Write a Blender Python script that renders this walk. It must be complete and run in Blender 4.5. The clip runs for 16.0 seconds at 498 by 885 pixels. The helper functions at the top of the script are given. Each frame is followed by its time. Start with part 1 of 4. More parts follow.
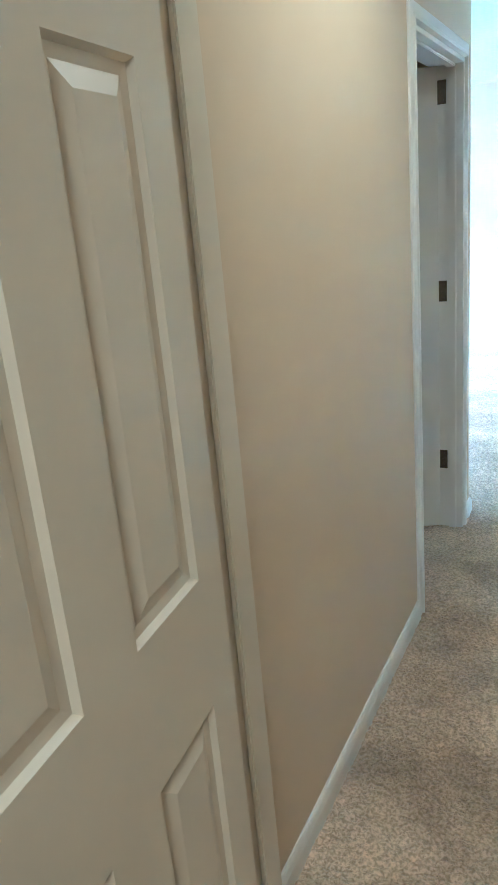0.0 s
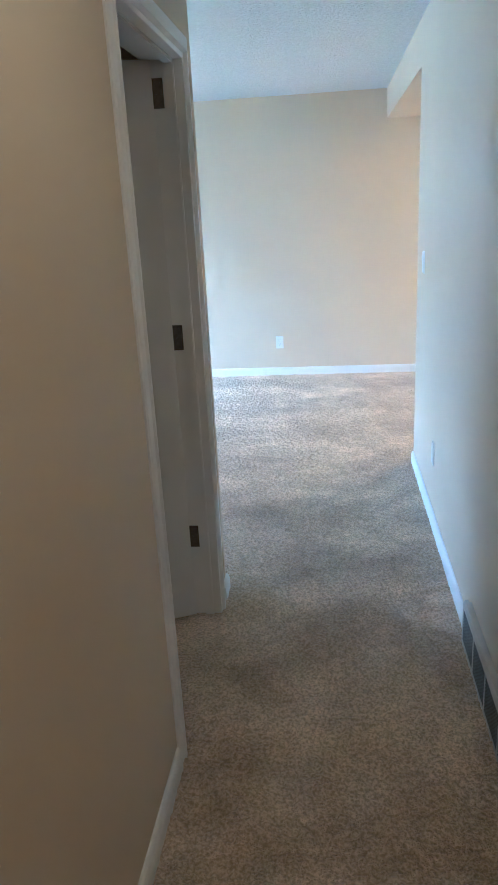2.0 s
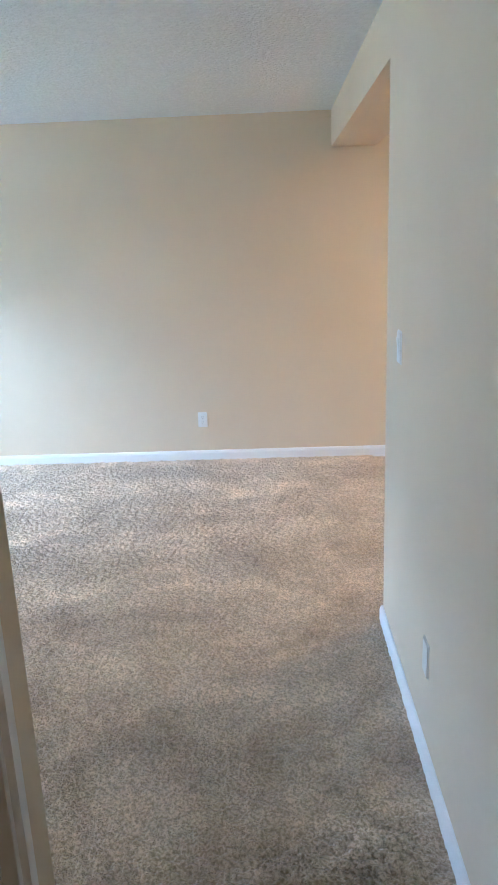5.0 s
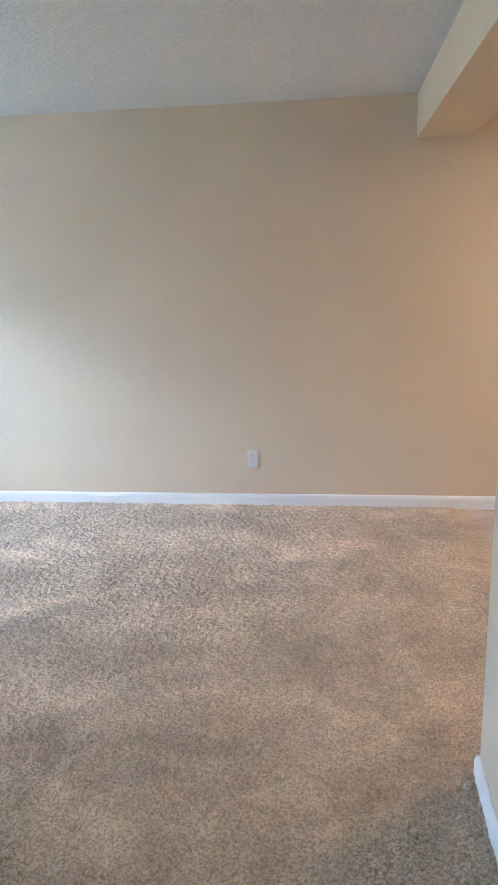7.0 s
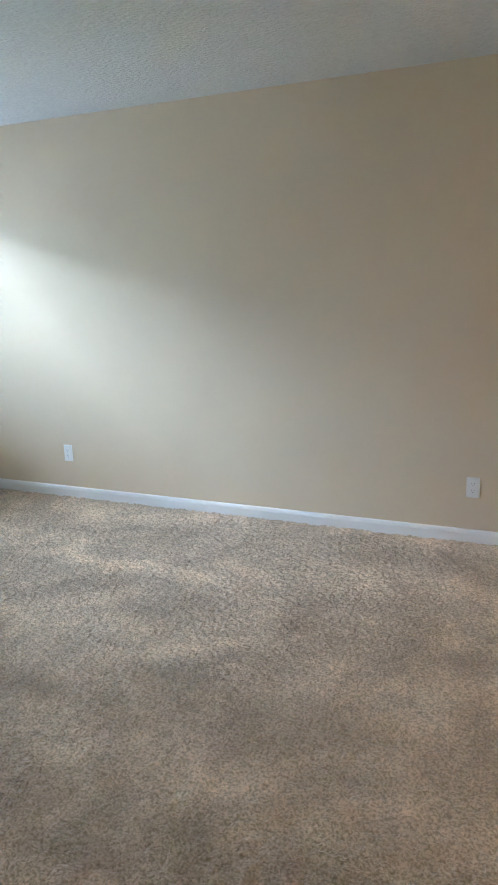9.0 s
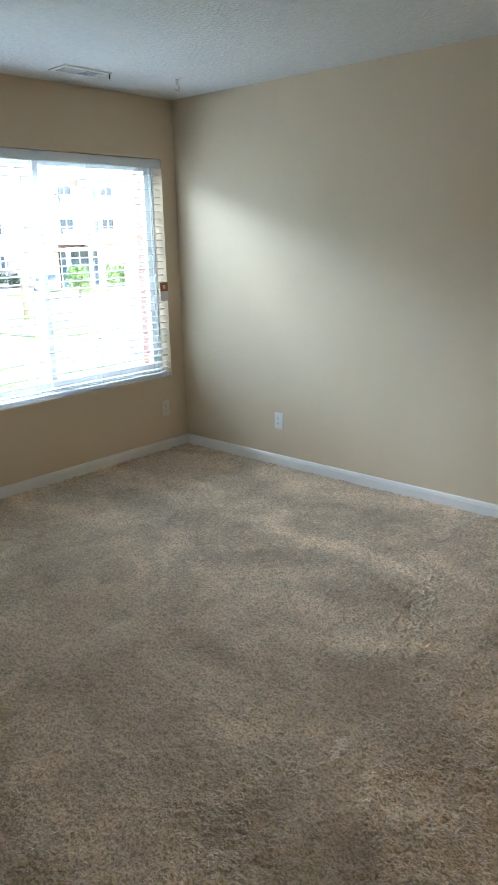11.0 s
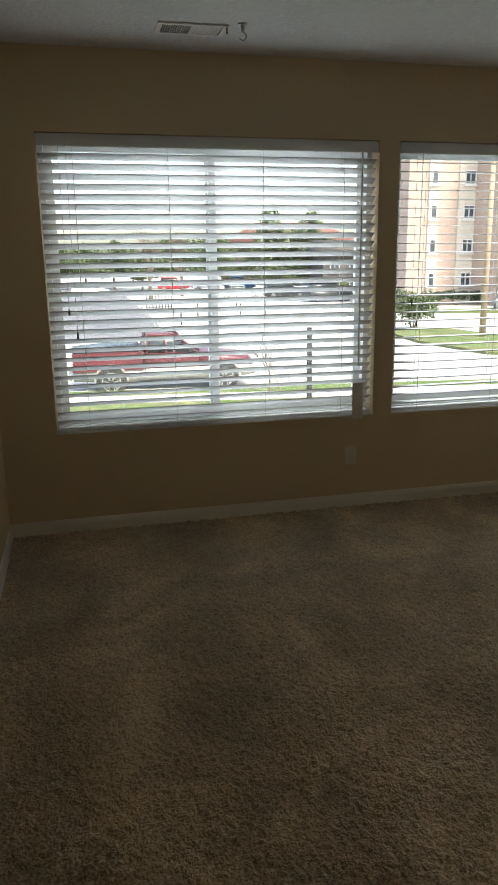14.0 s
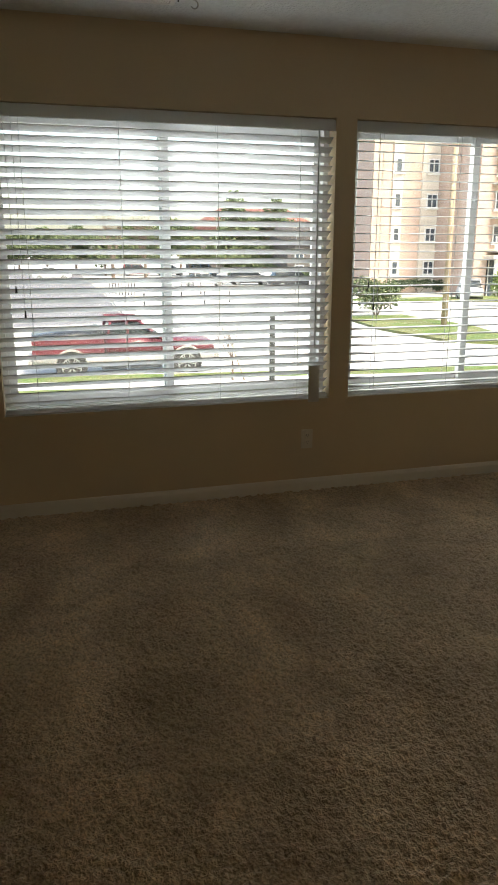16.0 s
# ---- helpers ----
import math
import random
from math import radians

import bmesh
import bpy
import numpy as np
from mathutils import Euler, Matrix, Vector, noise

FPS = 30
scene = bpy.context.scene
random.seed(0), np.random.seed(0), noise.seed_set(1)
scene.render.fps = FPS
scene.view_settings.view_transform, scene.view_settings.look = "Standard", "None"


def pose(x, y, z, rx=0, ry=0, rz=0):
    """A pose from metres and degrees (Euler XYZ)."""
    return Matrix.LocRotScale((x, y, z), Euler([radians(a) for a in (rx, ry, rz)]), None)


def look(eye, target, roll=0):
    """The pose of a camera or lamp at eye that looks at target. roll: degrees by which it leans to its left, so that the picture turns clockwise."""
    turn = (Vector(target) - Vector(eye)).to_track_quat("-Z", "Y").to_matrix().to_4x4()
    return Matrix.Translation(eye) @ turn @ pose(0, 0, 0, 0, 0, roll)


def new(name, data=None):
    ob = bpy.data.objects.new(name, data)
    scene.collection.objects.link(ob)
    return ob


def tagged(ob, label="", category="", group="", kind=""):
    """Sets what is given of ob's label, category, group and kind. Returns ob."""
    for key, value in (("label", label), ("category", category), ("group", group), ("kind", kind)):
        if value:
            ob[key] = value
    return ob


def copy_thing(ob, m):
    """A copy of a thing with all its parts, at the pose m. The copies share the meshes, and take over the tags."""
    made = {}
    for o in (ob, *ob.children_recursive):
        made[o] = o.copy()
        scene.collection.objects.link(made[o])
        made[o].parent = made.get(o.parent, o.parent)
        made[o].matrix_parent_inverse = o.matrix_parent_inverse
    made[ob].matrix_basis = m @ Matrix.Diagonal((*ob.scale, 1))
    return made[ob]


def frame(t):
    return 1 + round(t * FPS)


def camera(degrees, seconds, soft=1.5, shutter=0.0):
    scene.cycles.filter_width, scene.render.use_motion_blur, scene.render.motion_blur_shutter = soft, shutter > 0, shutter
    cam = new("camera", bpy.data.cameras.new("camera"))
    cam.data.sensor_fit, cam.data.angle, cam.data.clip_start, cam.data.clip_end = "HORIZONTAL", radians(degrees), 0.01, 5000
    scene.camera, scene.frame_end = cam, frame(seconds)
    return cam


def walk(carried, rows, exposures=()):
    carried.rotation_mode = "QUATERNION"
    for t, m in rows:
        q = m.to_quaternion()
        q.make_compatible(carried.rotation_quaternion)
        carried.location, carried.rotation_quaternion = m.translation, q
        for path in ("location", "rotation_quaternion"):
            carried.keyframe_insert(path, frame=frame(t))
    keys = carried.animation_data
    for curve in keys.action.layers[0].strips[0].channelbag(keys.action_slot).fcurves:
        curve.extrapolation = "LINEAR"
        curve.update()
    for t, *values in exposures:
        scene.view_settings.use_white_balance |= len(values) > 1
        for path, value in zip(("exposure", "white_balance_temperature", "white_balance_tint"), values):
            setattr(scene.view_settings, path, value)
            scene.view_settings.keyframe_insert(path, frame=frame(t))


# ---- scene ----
cam = camera(38.0, 16.0)
PATH = [
    (0, (-0.327, -4.99, 1.546), (-1.223, -3.31, 0.933), -5.3),
    (0.5, (-0.365, -4.803, 1.537), (-1.022, -3.02, 0.913), -5.6),
    (1, (-0.434, -4.644, 1.545), (-0.786, -2.789, 0.886), -2.8),
    (1.5, (-0.483, -4.447, 1.575), (-0.685, -2.58, 0.888), -1.8),
    (2, (-0.479, -4.274, 1.565), (-0.715, -2.388, 0.943), -3.1),
    (2.5, (-0.488, -4.054, 1.575), (-0.71, -2.159, 0.976), -3.5),
    (3, (-0.525, -3.846, 1.573), (-0.616, -1.931, 1.006), -1.7),
    (3.5, (-0.524, -3.57, 1.583), (-0.51, -1.653, 1.013), -0.8),
    (4, (-0.48, -3.318, 1.59), (-0.503, -1.395, 1.042), -2.0),
    (4.2, (-0.472, -3.21, 1.595), (-0.505, -1.287, 1.047), -2.4),
    (6.3, (-0.407, -2.247, 1.61), (-0.579, -0.32, 1.104), -2.2),
    (6.5, (-0.412, -2.168, 1.609), (-0.609, -0.243, 1.104), -2.8),
    (7, (-0.433, -1.973, 1.595), (-0.679, -0.053, 1.094), -1.7),
    (7.5, (-0.454, -1.745, 1.584), (-0.877, 0.149, 1.1), -1.6),
    (8, (-0.453, -1.561, 1.577), (-1.084, 0.279, 1.113), -2.5),
    (8.2, (-0.464, -1.505, 1.575), (-1.144, 0.317, 1.111), -2.5),
    (10.3, (-0.603, -1.26, 1.559), (-1.656, 0.345, 0.995), -1.8),
    (10.5, (-0.604, -1.235, 1.556), (-1.724, 0.324, 0.995), -1.5),
    (11, (-0.611, -1.189, 1.544), (-1.901, 0.237, 0.993), -1.3),
    (11.5, (-0.653, -1.123, 1.533), (-2.099, 0.149, 0.994), -0.3),
    (11.6, (-0.658, -1.114, 1.533), (-2.134, 0.124, 0.995), -0.3),
    (12, (-0.674, -1.095, 1.529), (-2.255, 0.007, 0.995), -0.5),
    (12.5, (-0.693, -1.084, 1.517), (-2.383, -0.151, 0.995), -0.9),
    (13, (-0.716, -1.085, 1.493), (-2.494, -0.318, 0.99), -1.3),
    (13.5, (-0.73, -1.118, 1.463), (-2.571, -0.508, 0.975), -0.9),
    (14, (-0.715, -1.151, 1.432), (-2.604, -0.704, 0.949), -0.8),
    (14.5, (-0.711, -1.191, 1.405), (-2.618, -0.823, 0.926), -0.5),
    (15, (-0.709, -1.161, 1.388), (-2.62, -0.826, 0.903), -0.2),
    (15.5, (-0.711, -1.126, 1.387), (-2.613, -0.745, 0.882), -0.1),
    (16, (-0.756, -1.084, 1.395), (-2.623, -0.542, 0.874), 0.0),
]
EXPOSURES = [(0.0, 7.05, 3550, -8), (1.0, 6.15, 3650, -4), (2.5, 5.75, 4150, 2), (4.2, 5.4, 4500, 4), (7.0, 5.0, 5000, 11), (8.2, 4.55, 5050, 8), (10.3, 4.25, 5500, 5), (11.0, 3.95, 5550, 4), (11.5, 3.15, 5600, 4), (12.0, 2.15, 5700, 4), (13.5, 2.2, 6800, 7), (16.0, 2.35, 7700, 9)]
walk(cam, [(t, look(e, g, r)) for t, e, g, r in PATH], EXPOSURES)

# ---- light ----
SUN_EL, SUN_ROT = radians(52), radians(70)
world = bpy.data.worlds.new("sky")
scene.world = world
world.use_nodes = True
_sky = world.node_tree.nodes.new("ShaderNodeTexSky")
_sky.sky_type, _sky.sun_disc = "NISHITA", False
_sky.sun_elevation, _sky.sun_rotation = SUN_EL, SUN_ROT
_sky.dust_density, _sky.air_density = 3.0, 1.0
world.node_tree.links.new(_sky.outputs[0], world.node_tree.nodes["Background"].inputs[0])
world.node_tree.nodes["Background"].inputs[1].default_value = 0.115
_sun = bpy.data.lights.new("sun", "SUN")
_sun.energy, _sun.angle, _sun.color = 1.3, radians(10), (1.0, 0.96, 0.9)
sun = new("sun", _sun)
sun.matrix_world = pose(0, 0, 20, 0, 0, 0) @ Vector((math.sin(SUN_ROT) * math.cos(SUN_EL), math.cos(SUN_ROT) * math.cos(SUN_EL), math.sin(SUN_EL))).to_track_quat("Z", "Y").to_matrix().to_4x4()


def lamp(name, m, energy, size, color, size_y=0.0):
    d = bpy.data.lights.new(name, "AREA")
    d.energy, d.size, d.color = energy, size, color
    if size_y:
        d.shape, d.size_y = "RECTANGLE", size_y
    ob = new(name, d)
    ob.matrix_world = m
    return ob


WARM = (1.0, 0.66, 0.35)
BEDROOM_W, HALL_W, DINING_W = 0.31, 0.075, 1.6
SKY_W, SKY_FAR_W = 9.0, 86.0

# ---- plan ----
N, W, S = 2.49, -4.58, -1.562       # living room: north, west and south wall faces
HL, HR = -0.948, 0.0                 # hall: left and right wall faces
CEIL = 2.44
BEAM = 2.207
HALL0 = -4.02                       # hall end of the bedroom wall
GROUND = -2.2
WIN1 = (-1.278, 0.508)
WIN2 = (0.626, 2.362)
SILL, HEAD = 0.556, 2.058
DOOR_Y0, DOOR_Y1 = -2.535, -1.718      # clear opening of the hall closet
EAST, SOUTH = 3.2, -7.2

# ---- materials ----


def mat(name, color, rough=0.6, metal=0.0, spec=0.5):
    m = bpy.data.materials.new(name)
    m.use_nodes = True
    b = m.node_tree.nodes["Principled BSDF"]
    b.inputs["Base Color"].default_value = (*color, 1)
    b.inputs["Roughness"].default_value = rough
    b.inputs["Metallic"].default_value = metal
    b.inputs["Specular IOR Level"].default_value = spec
    return m


def node(m, kind, **ins):
    n = m.node_tree.nodes.new(kind)
    for k, v in ins.items():
        n.inputs[k.replace("_", " ")].default_value = v
    return n


def link(m, a, b):
    m.node_tree.links.new(a, b)


def grained(name, c1, c2, scale=8.0, rough=0.6, bump=0.0, bump_scale=200.0, detail=4.0, metal=0.0, dist=0.001, spec=0.5, c3=None, scale3=1.5):
    """A material whose colour wanders between c1 and c2, with a fine relief."""
    m = mat(name, c1, rough, metal, spec)
    b = m.node_tree.nodes["Principled BSDF"]
    co = m.node_tree.nodes.new("ShaderNodeTexCoord")
    n1 = node(m, "ShaderNodeTexNoise", Scale=scale, Detail=detail)
    link(m, co.outputs["Object"], n1.inputs["Vector"])
    mix = m.node_tree.nodes.new("ShaderNodeMix")
    mix.data_type = "RGBA"
    mix.inputs[6].default_value, mix.inputs[7].default_value = (*c1, 1), (*c2, 1)
    ramp = node(m, "ShaderNodeMapRange", From_Min=0.35, From_Max=0.65)
    link(m, n1.outputs["Fac"], ramp.inputs["Value"])
    link(m, ramp.outputs["Result"], mix.inputs[0])
    out = mix.outputs[2]
    if c3:
        n3 = node(m, "ShaderNodeTexNoise", Scale=scale3, Detail=3.0)
        link(m, co.outputs["Object"], n3.inputs["Vector"])
        r3 = node(m, "ShaderNodeMapRange", From_Min=0.42, From_Max=0.62)
        link(m, n3.outputs["Fac"], r3.inputs["Value"])
        mix3 = m.node_tree.nodes.new("ShaderNodeMix")
        mix3.data_type = "RGBA"
        link(m, r3.outputs["Result"], mix3.inputs[0])
        link(m, out, mix3.inputs[6])
        mix3.inputs[7].default_value = (*c3, 1)
        out = mix3.outputs[2]
    link(m, out, b.inputs["Base Color"])
    if bump:
        n2 = node(m, "ShaderNodeTexNoise", Scale=bump_scale, Detail=3.0)
        link(m, co.outputs["Object"], n2.inputs["Vector"])
        bp = node(m, "ShaderNodeBump", Strength=bump, Distance=dist)
        link(m, n2.outputs["Fac"], bp.inputs["Height"])
        link(m, bp.outputs["Normal"], b.inputs["Normal"])
    return m


M_WALL = grained("cream_paint", (0.70, 0.585, 0.42), (0.67, 0.555, 0.395), 1.3, 0.65, 0.05, 160, dist=0.002, spec=0.3)
M_CEIL = grained("ceiling_texture", (0.74, 0.75, 0.75), (0.69, 0.70, 0.70), 30, 0.85, 0.8, 50, dist=0.009, spec=0.2)
M_TRIM = grained("white_trim_paint", (0.82, 0.805, 0.775), (0.78, 0.765, 0.735), 3, 0.4)
M_DOOR_CREAM = grained("cream_door_paint", (0.74, 0.67, 0.54), (0.71, 0.64, 0.51), 3, 0.4, 0.1, 120)
M_DOOR = grained("white_door_paint", (0.74, 0.72, 0.68), (0.70, 0.68, 0.64), 3, 0.4, 0.1, 120)


def carpet():
    """Cut pile: tufts about a centimetre across, brushed nap in lanes, and a few lighter tracks left by the vacuum."""
    m = mat("beige_cut_pile", (0.28, 0.23, 0.19), 0.95, 0.0, 0.1)
    b = m.node_tree.nodes["Principled BSDF"]
    co = m.node_tree.nodes.new("ShaderNodeTexCoord")
    fine = node(m, "ShaderNodeTexNoise", Scale=105.0, Detail=1.5, Roughness=0.6, Distortion=0.3)
    tuft = node(m, "ShaderNodeTexNoise", Scale=34.0, Detail=2.0, Roughness=0.6)
    nap = node(m, "ShaderNodeTexNoise", Scale=1.5, Detail=4.0, Roughness=0.6, Distortion=1.6)
    patch = node(m, "ShaderNodeTexNoise", Scale=4.5, Detail=3.0, Roughness=0.6, Distortion=0.8)
    lanes = node(m, "ShaderNodeTexWave", Scale=0.45, Distortion=4.0, Detail=2.5, Detail_Scale=1.6)
    lanes.bands_direction = "Y"
    wander = node(m, "ShaderNodeTexNoise", Scale=3.0, Detail=3.0)
    for n in (fine, tuft, nap, patch, lanes, wander):
        link(m, co.outputs["Object"], n.inputs["Vector"])
    mix = m.node_tree.nodes.new("ShaderNodeMix")
    mix.data_type = "RGBA"
    mix.inputs[6].default_value, mix.inputs[7].default_value = (0.46, 0.355, 0.24, 1), (0.76, 0.605, 0.44, 1)
    r1 = node(m, "ShaderNodeMapRange", From_Min=0.34, From_Max=0.62)
    link(m, fine.outputs["Fac"], r1.inputs["Value"])
    link(m, r1.outputs["Result"], mix.inputs[0])
    out = mix.outputs[2]

    def math_node(op, a, b_):
        n = m.node_tree.nodes.new("ShaderNodeMath")
        n.operation = op
        for i, v in enumerate((a, b_)):
            if isinstance(v, (int, float)):
                n.inputs[i].default_value = v
            else:
                link(m, v, n.inputs[i])
        return n.outputs[0]

    def ranged(v, lo, hi, to0, to1, smooth=False):
        n = node(m, "ShaderNodeMapRange", From_Min=lo, From_Max=hi, To_Min=to0, To_Max=to1)
        if smooth:
            n.interpolation_type = "SMOOTHSTEP"
        link(m, v, n.inputs["Value"])
        return n.outputs["Result"]

    gains = [ranged(nap.outputs["Fac"], 0.36, 0.64, 0.80, 1.13), ranged(lanes.outputs["Fac"], 0.15, 0.85, 0.90, 1.08),
             ranged(tuft.outputs["Fac"], 0.3, 0.7, 0.90, 1.07), ranged(patch.outputs["Fac"], 0.38, 0.62, 0.90, 1.07)]
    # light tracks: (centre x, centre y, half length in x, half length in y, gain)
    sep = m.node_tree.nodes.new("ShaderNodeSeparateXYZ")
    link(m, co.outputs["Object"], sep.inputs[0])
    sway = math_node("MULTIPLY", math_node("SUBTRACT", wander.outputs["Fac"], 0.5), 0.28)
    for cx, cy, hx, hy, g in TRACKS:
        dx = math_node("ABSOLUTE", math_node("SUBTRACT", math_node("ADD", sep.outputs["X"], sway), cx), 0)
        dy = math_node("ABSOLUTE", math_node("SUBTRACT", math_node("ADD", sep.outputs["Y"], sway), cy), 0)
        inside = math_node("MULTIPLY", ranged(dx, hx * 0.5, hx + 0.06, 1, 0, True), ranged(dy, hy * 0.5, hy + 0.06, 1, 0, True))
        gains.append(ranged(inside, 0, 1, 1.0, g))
    for r in gains:
        mul = m.node_tree.nodes.new("ShaderNodeVectorMath")
        mul.operation = "SCALE"
        link(m, out, mul.inputs[0])
        link(m, r, mul.inputs["Scale"])
        out = mul.outputs["Vector"]
    link(m, out, b.inputs["Base Color"])
    bp1 = node(m, "ShaderNodeBump", Strength=1.0, Distance=0.014)
    link(m, tuft.outputs["Fac"], bp1.inputs["Height"])
    bp2 = node(m, "ShaderNodeBump", Strength=1.0, Distance=0.012)
    link(m, fine.outputs["Fac"], bp2.inputs["Height"])
    link(m, bp1.outputs["Normal"], bp2.inputs["Normal"])
    link(m, bp2.outputs["Normal"], b.inputs["Normal"])
    b.inputs["Sheen Weight"].default_value = 0.2
    return m


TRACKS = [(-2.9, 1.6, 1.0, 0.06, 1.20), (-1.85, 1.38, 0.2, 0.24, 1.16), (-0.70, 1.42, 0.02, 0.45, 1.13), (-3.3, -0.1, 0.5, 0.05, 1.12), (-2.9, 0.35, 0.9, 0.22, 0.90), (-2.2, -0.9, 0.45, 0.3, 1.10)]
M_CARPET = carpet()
M_VINYL = grained("white_vinyl", (0.80, 0.82, 0.83), (0.77, 0.79, 0.80), 4, 0.35)
M_BLIND = grained("white_vinyl_slat", (0.86, 0.87, 0.88), (0.82, 0.83, 0.84), 5, 0.45)
_n = M_BLIND.node_tree
_bt, _bm = _n.nodes.new("ShaderNodeBsdfTranslucent"), _n.nodes.new("ShaderNodeMixShader")
_bt.inputs["Color"].default_value = (0.85, 0.87, 0.88, 1)
_bm.inputs[0].default_value = 0.30
_out = _n.nodes["Material Output"]
_n.links.new(_n.nodes["Principled BSDF"].outputs[0], _bm.inputs[1])
_n.links.new(_bt.outputs[0], _bm.inputs[2])
_n.links.new(_bm.outputs[0], _out.inputs["Surface"])
M_PLATE = mat("white_plastic_plate", (0.82, 0.82, 0.80), 0.35)
M_HINGE = grained("dull_bronze", (0.12, 0.10, 0.08), (0.17, 0.14, 0.11), 40, 0.4, metal=0.9)
M_DARK = mat("dark_slot", (0.02, 0.02, 0.02), 0.7)
M_REG = grained("beige_enamel", (0.55, 0.52, 0.46), (0.50, 0.47, 0.42), 6, 0.4)

# ---- building helpers ----


def obj(name, bm, material, parent=None, label=""):
    me = bpy.data.meshes.new(name)
    bm.to_mesh(me)
    bm.free()
    for m in (material if isinstance(material, (list, tuple)) else [material]):
        me.materials.append(m)
    ob = new(name, me)
    if parent is not None:
        ob.parent = parent
    if label:
        ob["label"] = label
    return ob


def part(name, bm, material, parent, label=""):
    return obj(name, bm, material, parent, label)


def add_box(bm, a, b, m=None, mi=0):
    """A box from corner a to corner b."""
    xs, ys, zs = zip(a, b)
    vs = [bm.verts.new((x, y, z)) for x in (min(xs), max(xs)) for y in (min(ys), max(ys)) for z in (min(zs), max(zs))]
    for f in ((0, 1, 3, 2), (4, 6, 7, 5), (0, 4, 5, 1), (2, 3, 7, 6), (0, 2, 6, 4), (1, 5, 7, 3)):
        face = bm.faces.new([vs[i] for i in f])
        face.material_index = mi
    if m is not None:
        bmesh.ops.transform(bm, matrix=m, verts=vs)
    return vs


def box(a, b, bevel=0.0, seg=2):
    bm = bmesh.new()
    add_box(bm, a, b)
    if bevel:
        bmesh.ops.bevel(bm, geom=bm.edges[:], offset=bevel, segments=seg, affect="EDGES")
    return bm


def boxes(*pairs):
    bm = bmesh.new()
    for a, b in pairs:
        add_box(bm, a, b)
    return bm


def add_cyl(bm, a, b, r0, r1=None, n=12):
    a, b = Vector(a), Vector(b)
    d = b - a
    m = Matrix.Translation((a + b) / 2) @ d.to_track_quat("Z", "Y").to_matrix().to_4x4()
    bmesh.ops.create_cone(bm, cap_ends=True, segments=n, radius1=r0, radius2=r0 if r1 is None else r1, depth=d.length, matrix=m)


def tube(a, b, r0, r1=None, n=12):
    bm = bmesh.new()
    add_cyl(bm, a, b, r0, r1, n)
    for f in bm.faces:
        f.smooth = len(f.verts) == 4
    return bm


def sweep(profile, path):
    """A profile of (out, up) run along a level line of (x, y); out is to the right of the line's way."""
    bm = bmesh.new()
    pts = [Vector((x, y, 0)) for x, y in path]
    rings = []
    for i, p in enumerate(pts):
        d0 = (pts[i] - pts[i - 1]).normalized() if i else (pts[1] - pts[0]).normalized()
        d1 = (pts[i + 1] - pts[i]).normalized() if i < len(pts) - 1 else d0
        r0, r1 = Vector((d0.y, -d0.x, 0)), Vector((d1.y, -d1.x, 0))
        r = (r0 + r1) / max(0.2, 1 + r0.dot(r1))
        rings.append([bm.verts.new(p + r * o + Vector((0, 0, u))) for o, u in profile])
    k = len(profile)
    for a, b in zip(rings, rings[1:]):
        for j in range(k):
            bm.faces.new((a[j], a[(j + 1) % k], b[(j + 1) % k], b[j]))
    bm.faces.new(rings[0]), bm.faces.new(rings[-1][::-1])
    bmesh.ops.recalc_face_normals(bm, faces=bm.faces[:])
    return bm


def thing(name, m, label="", category="", group="", kind=""):
    ob = new(name)
    ob.empty_display_size = 0.1
    ob.matrix_world = m
    return tagged(ob, label, category, group, kind)


def structure(name, bm, material, label="", category=""):
    return tagged(obj(name, bm, material), label, category, "", "structure")


# ---- the shell ----
T = 0.12
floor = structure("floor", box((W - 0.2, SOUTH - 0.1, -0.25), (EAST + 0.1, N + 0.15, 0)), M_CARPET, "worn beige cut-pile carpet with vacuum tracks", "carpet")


def pile(name, x0, x1, y0, y1, cell=0.0068, rise=0.0034):
    """Uneven tufts of the carpet as a relief over one stretch of the floor."""
    rng = np.random.RandomState(7)
    nx, ny = int((x1 - x0) / cell), int((y1 - y0) / cell)
    h = rng.normal(0, 1, (nx, ny))
    for ax in (0, 1):
        h = 0.5 * h + 0.25 * (np.roll(h, 1, ax) + np.roll(h, -1, ax))
    h = h / h.std() + 0.35 * rng.normal(0, 1, (nx, ny))
    h = 0.012 + rise * np.clip(h, -2.0, 2.0)
    h[0, :] = h[-1, :] = h[:, 0] = h[:, -1] = 0.0005
    gx, gy = np.meshgrid(np.linspace(x0, x1, nx), np.linspace(y0, y1, ny), indexing="ij")
    me = bpy.data.meshes.new(name)
    me.vertices.add(nx * ny)
    me.vertices.foreach_set("co", np.stack([gx, gy, h], -1).reshape(-1))
    k = np.arange(nx * ny).reshape(nx, ny)
    f = np.stack([k[:-1, :-1], k[1:, :-1], k[1:, 1:], k[:-1, 1:]], -1).reshape(-1, 4)
    me.loops.add(f.size)
    me.loops.foreach_set("vertex_index", f.reshape(-1))
    me.polygons.add(len(f))
    me.polygons.foreach_set("loop_start", np.arange(len(f)) * 4)
    me.polygons.foreach_set("use_smooth", np.ones(len(f), bool))
    me.update(calc_edges=True)
    me.materials.append(M_CARPET)
    ob = new(name, me)
    ob.parent = floor
    return ob


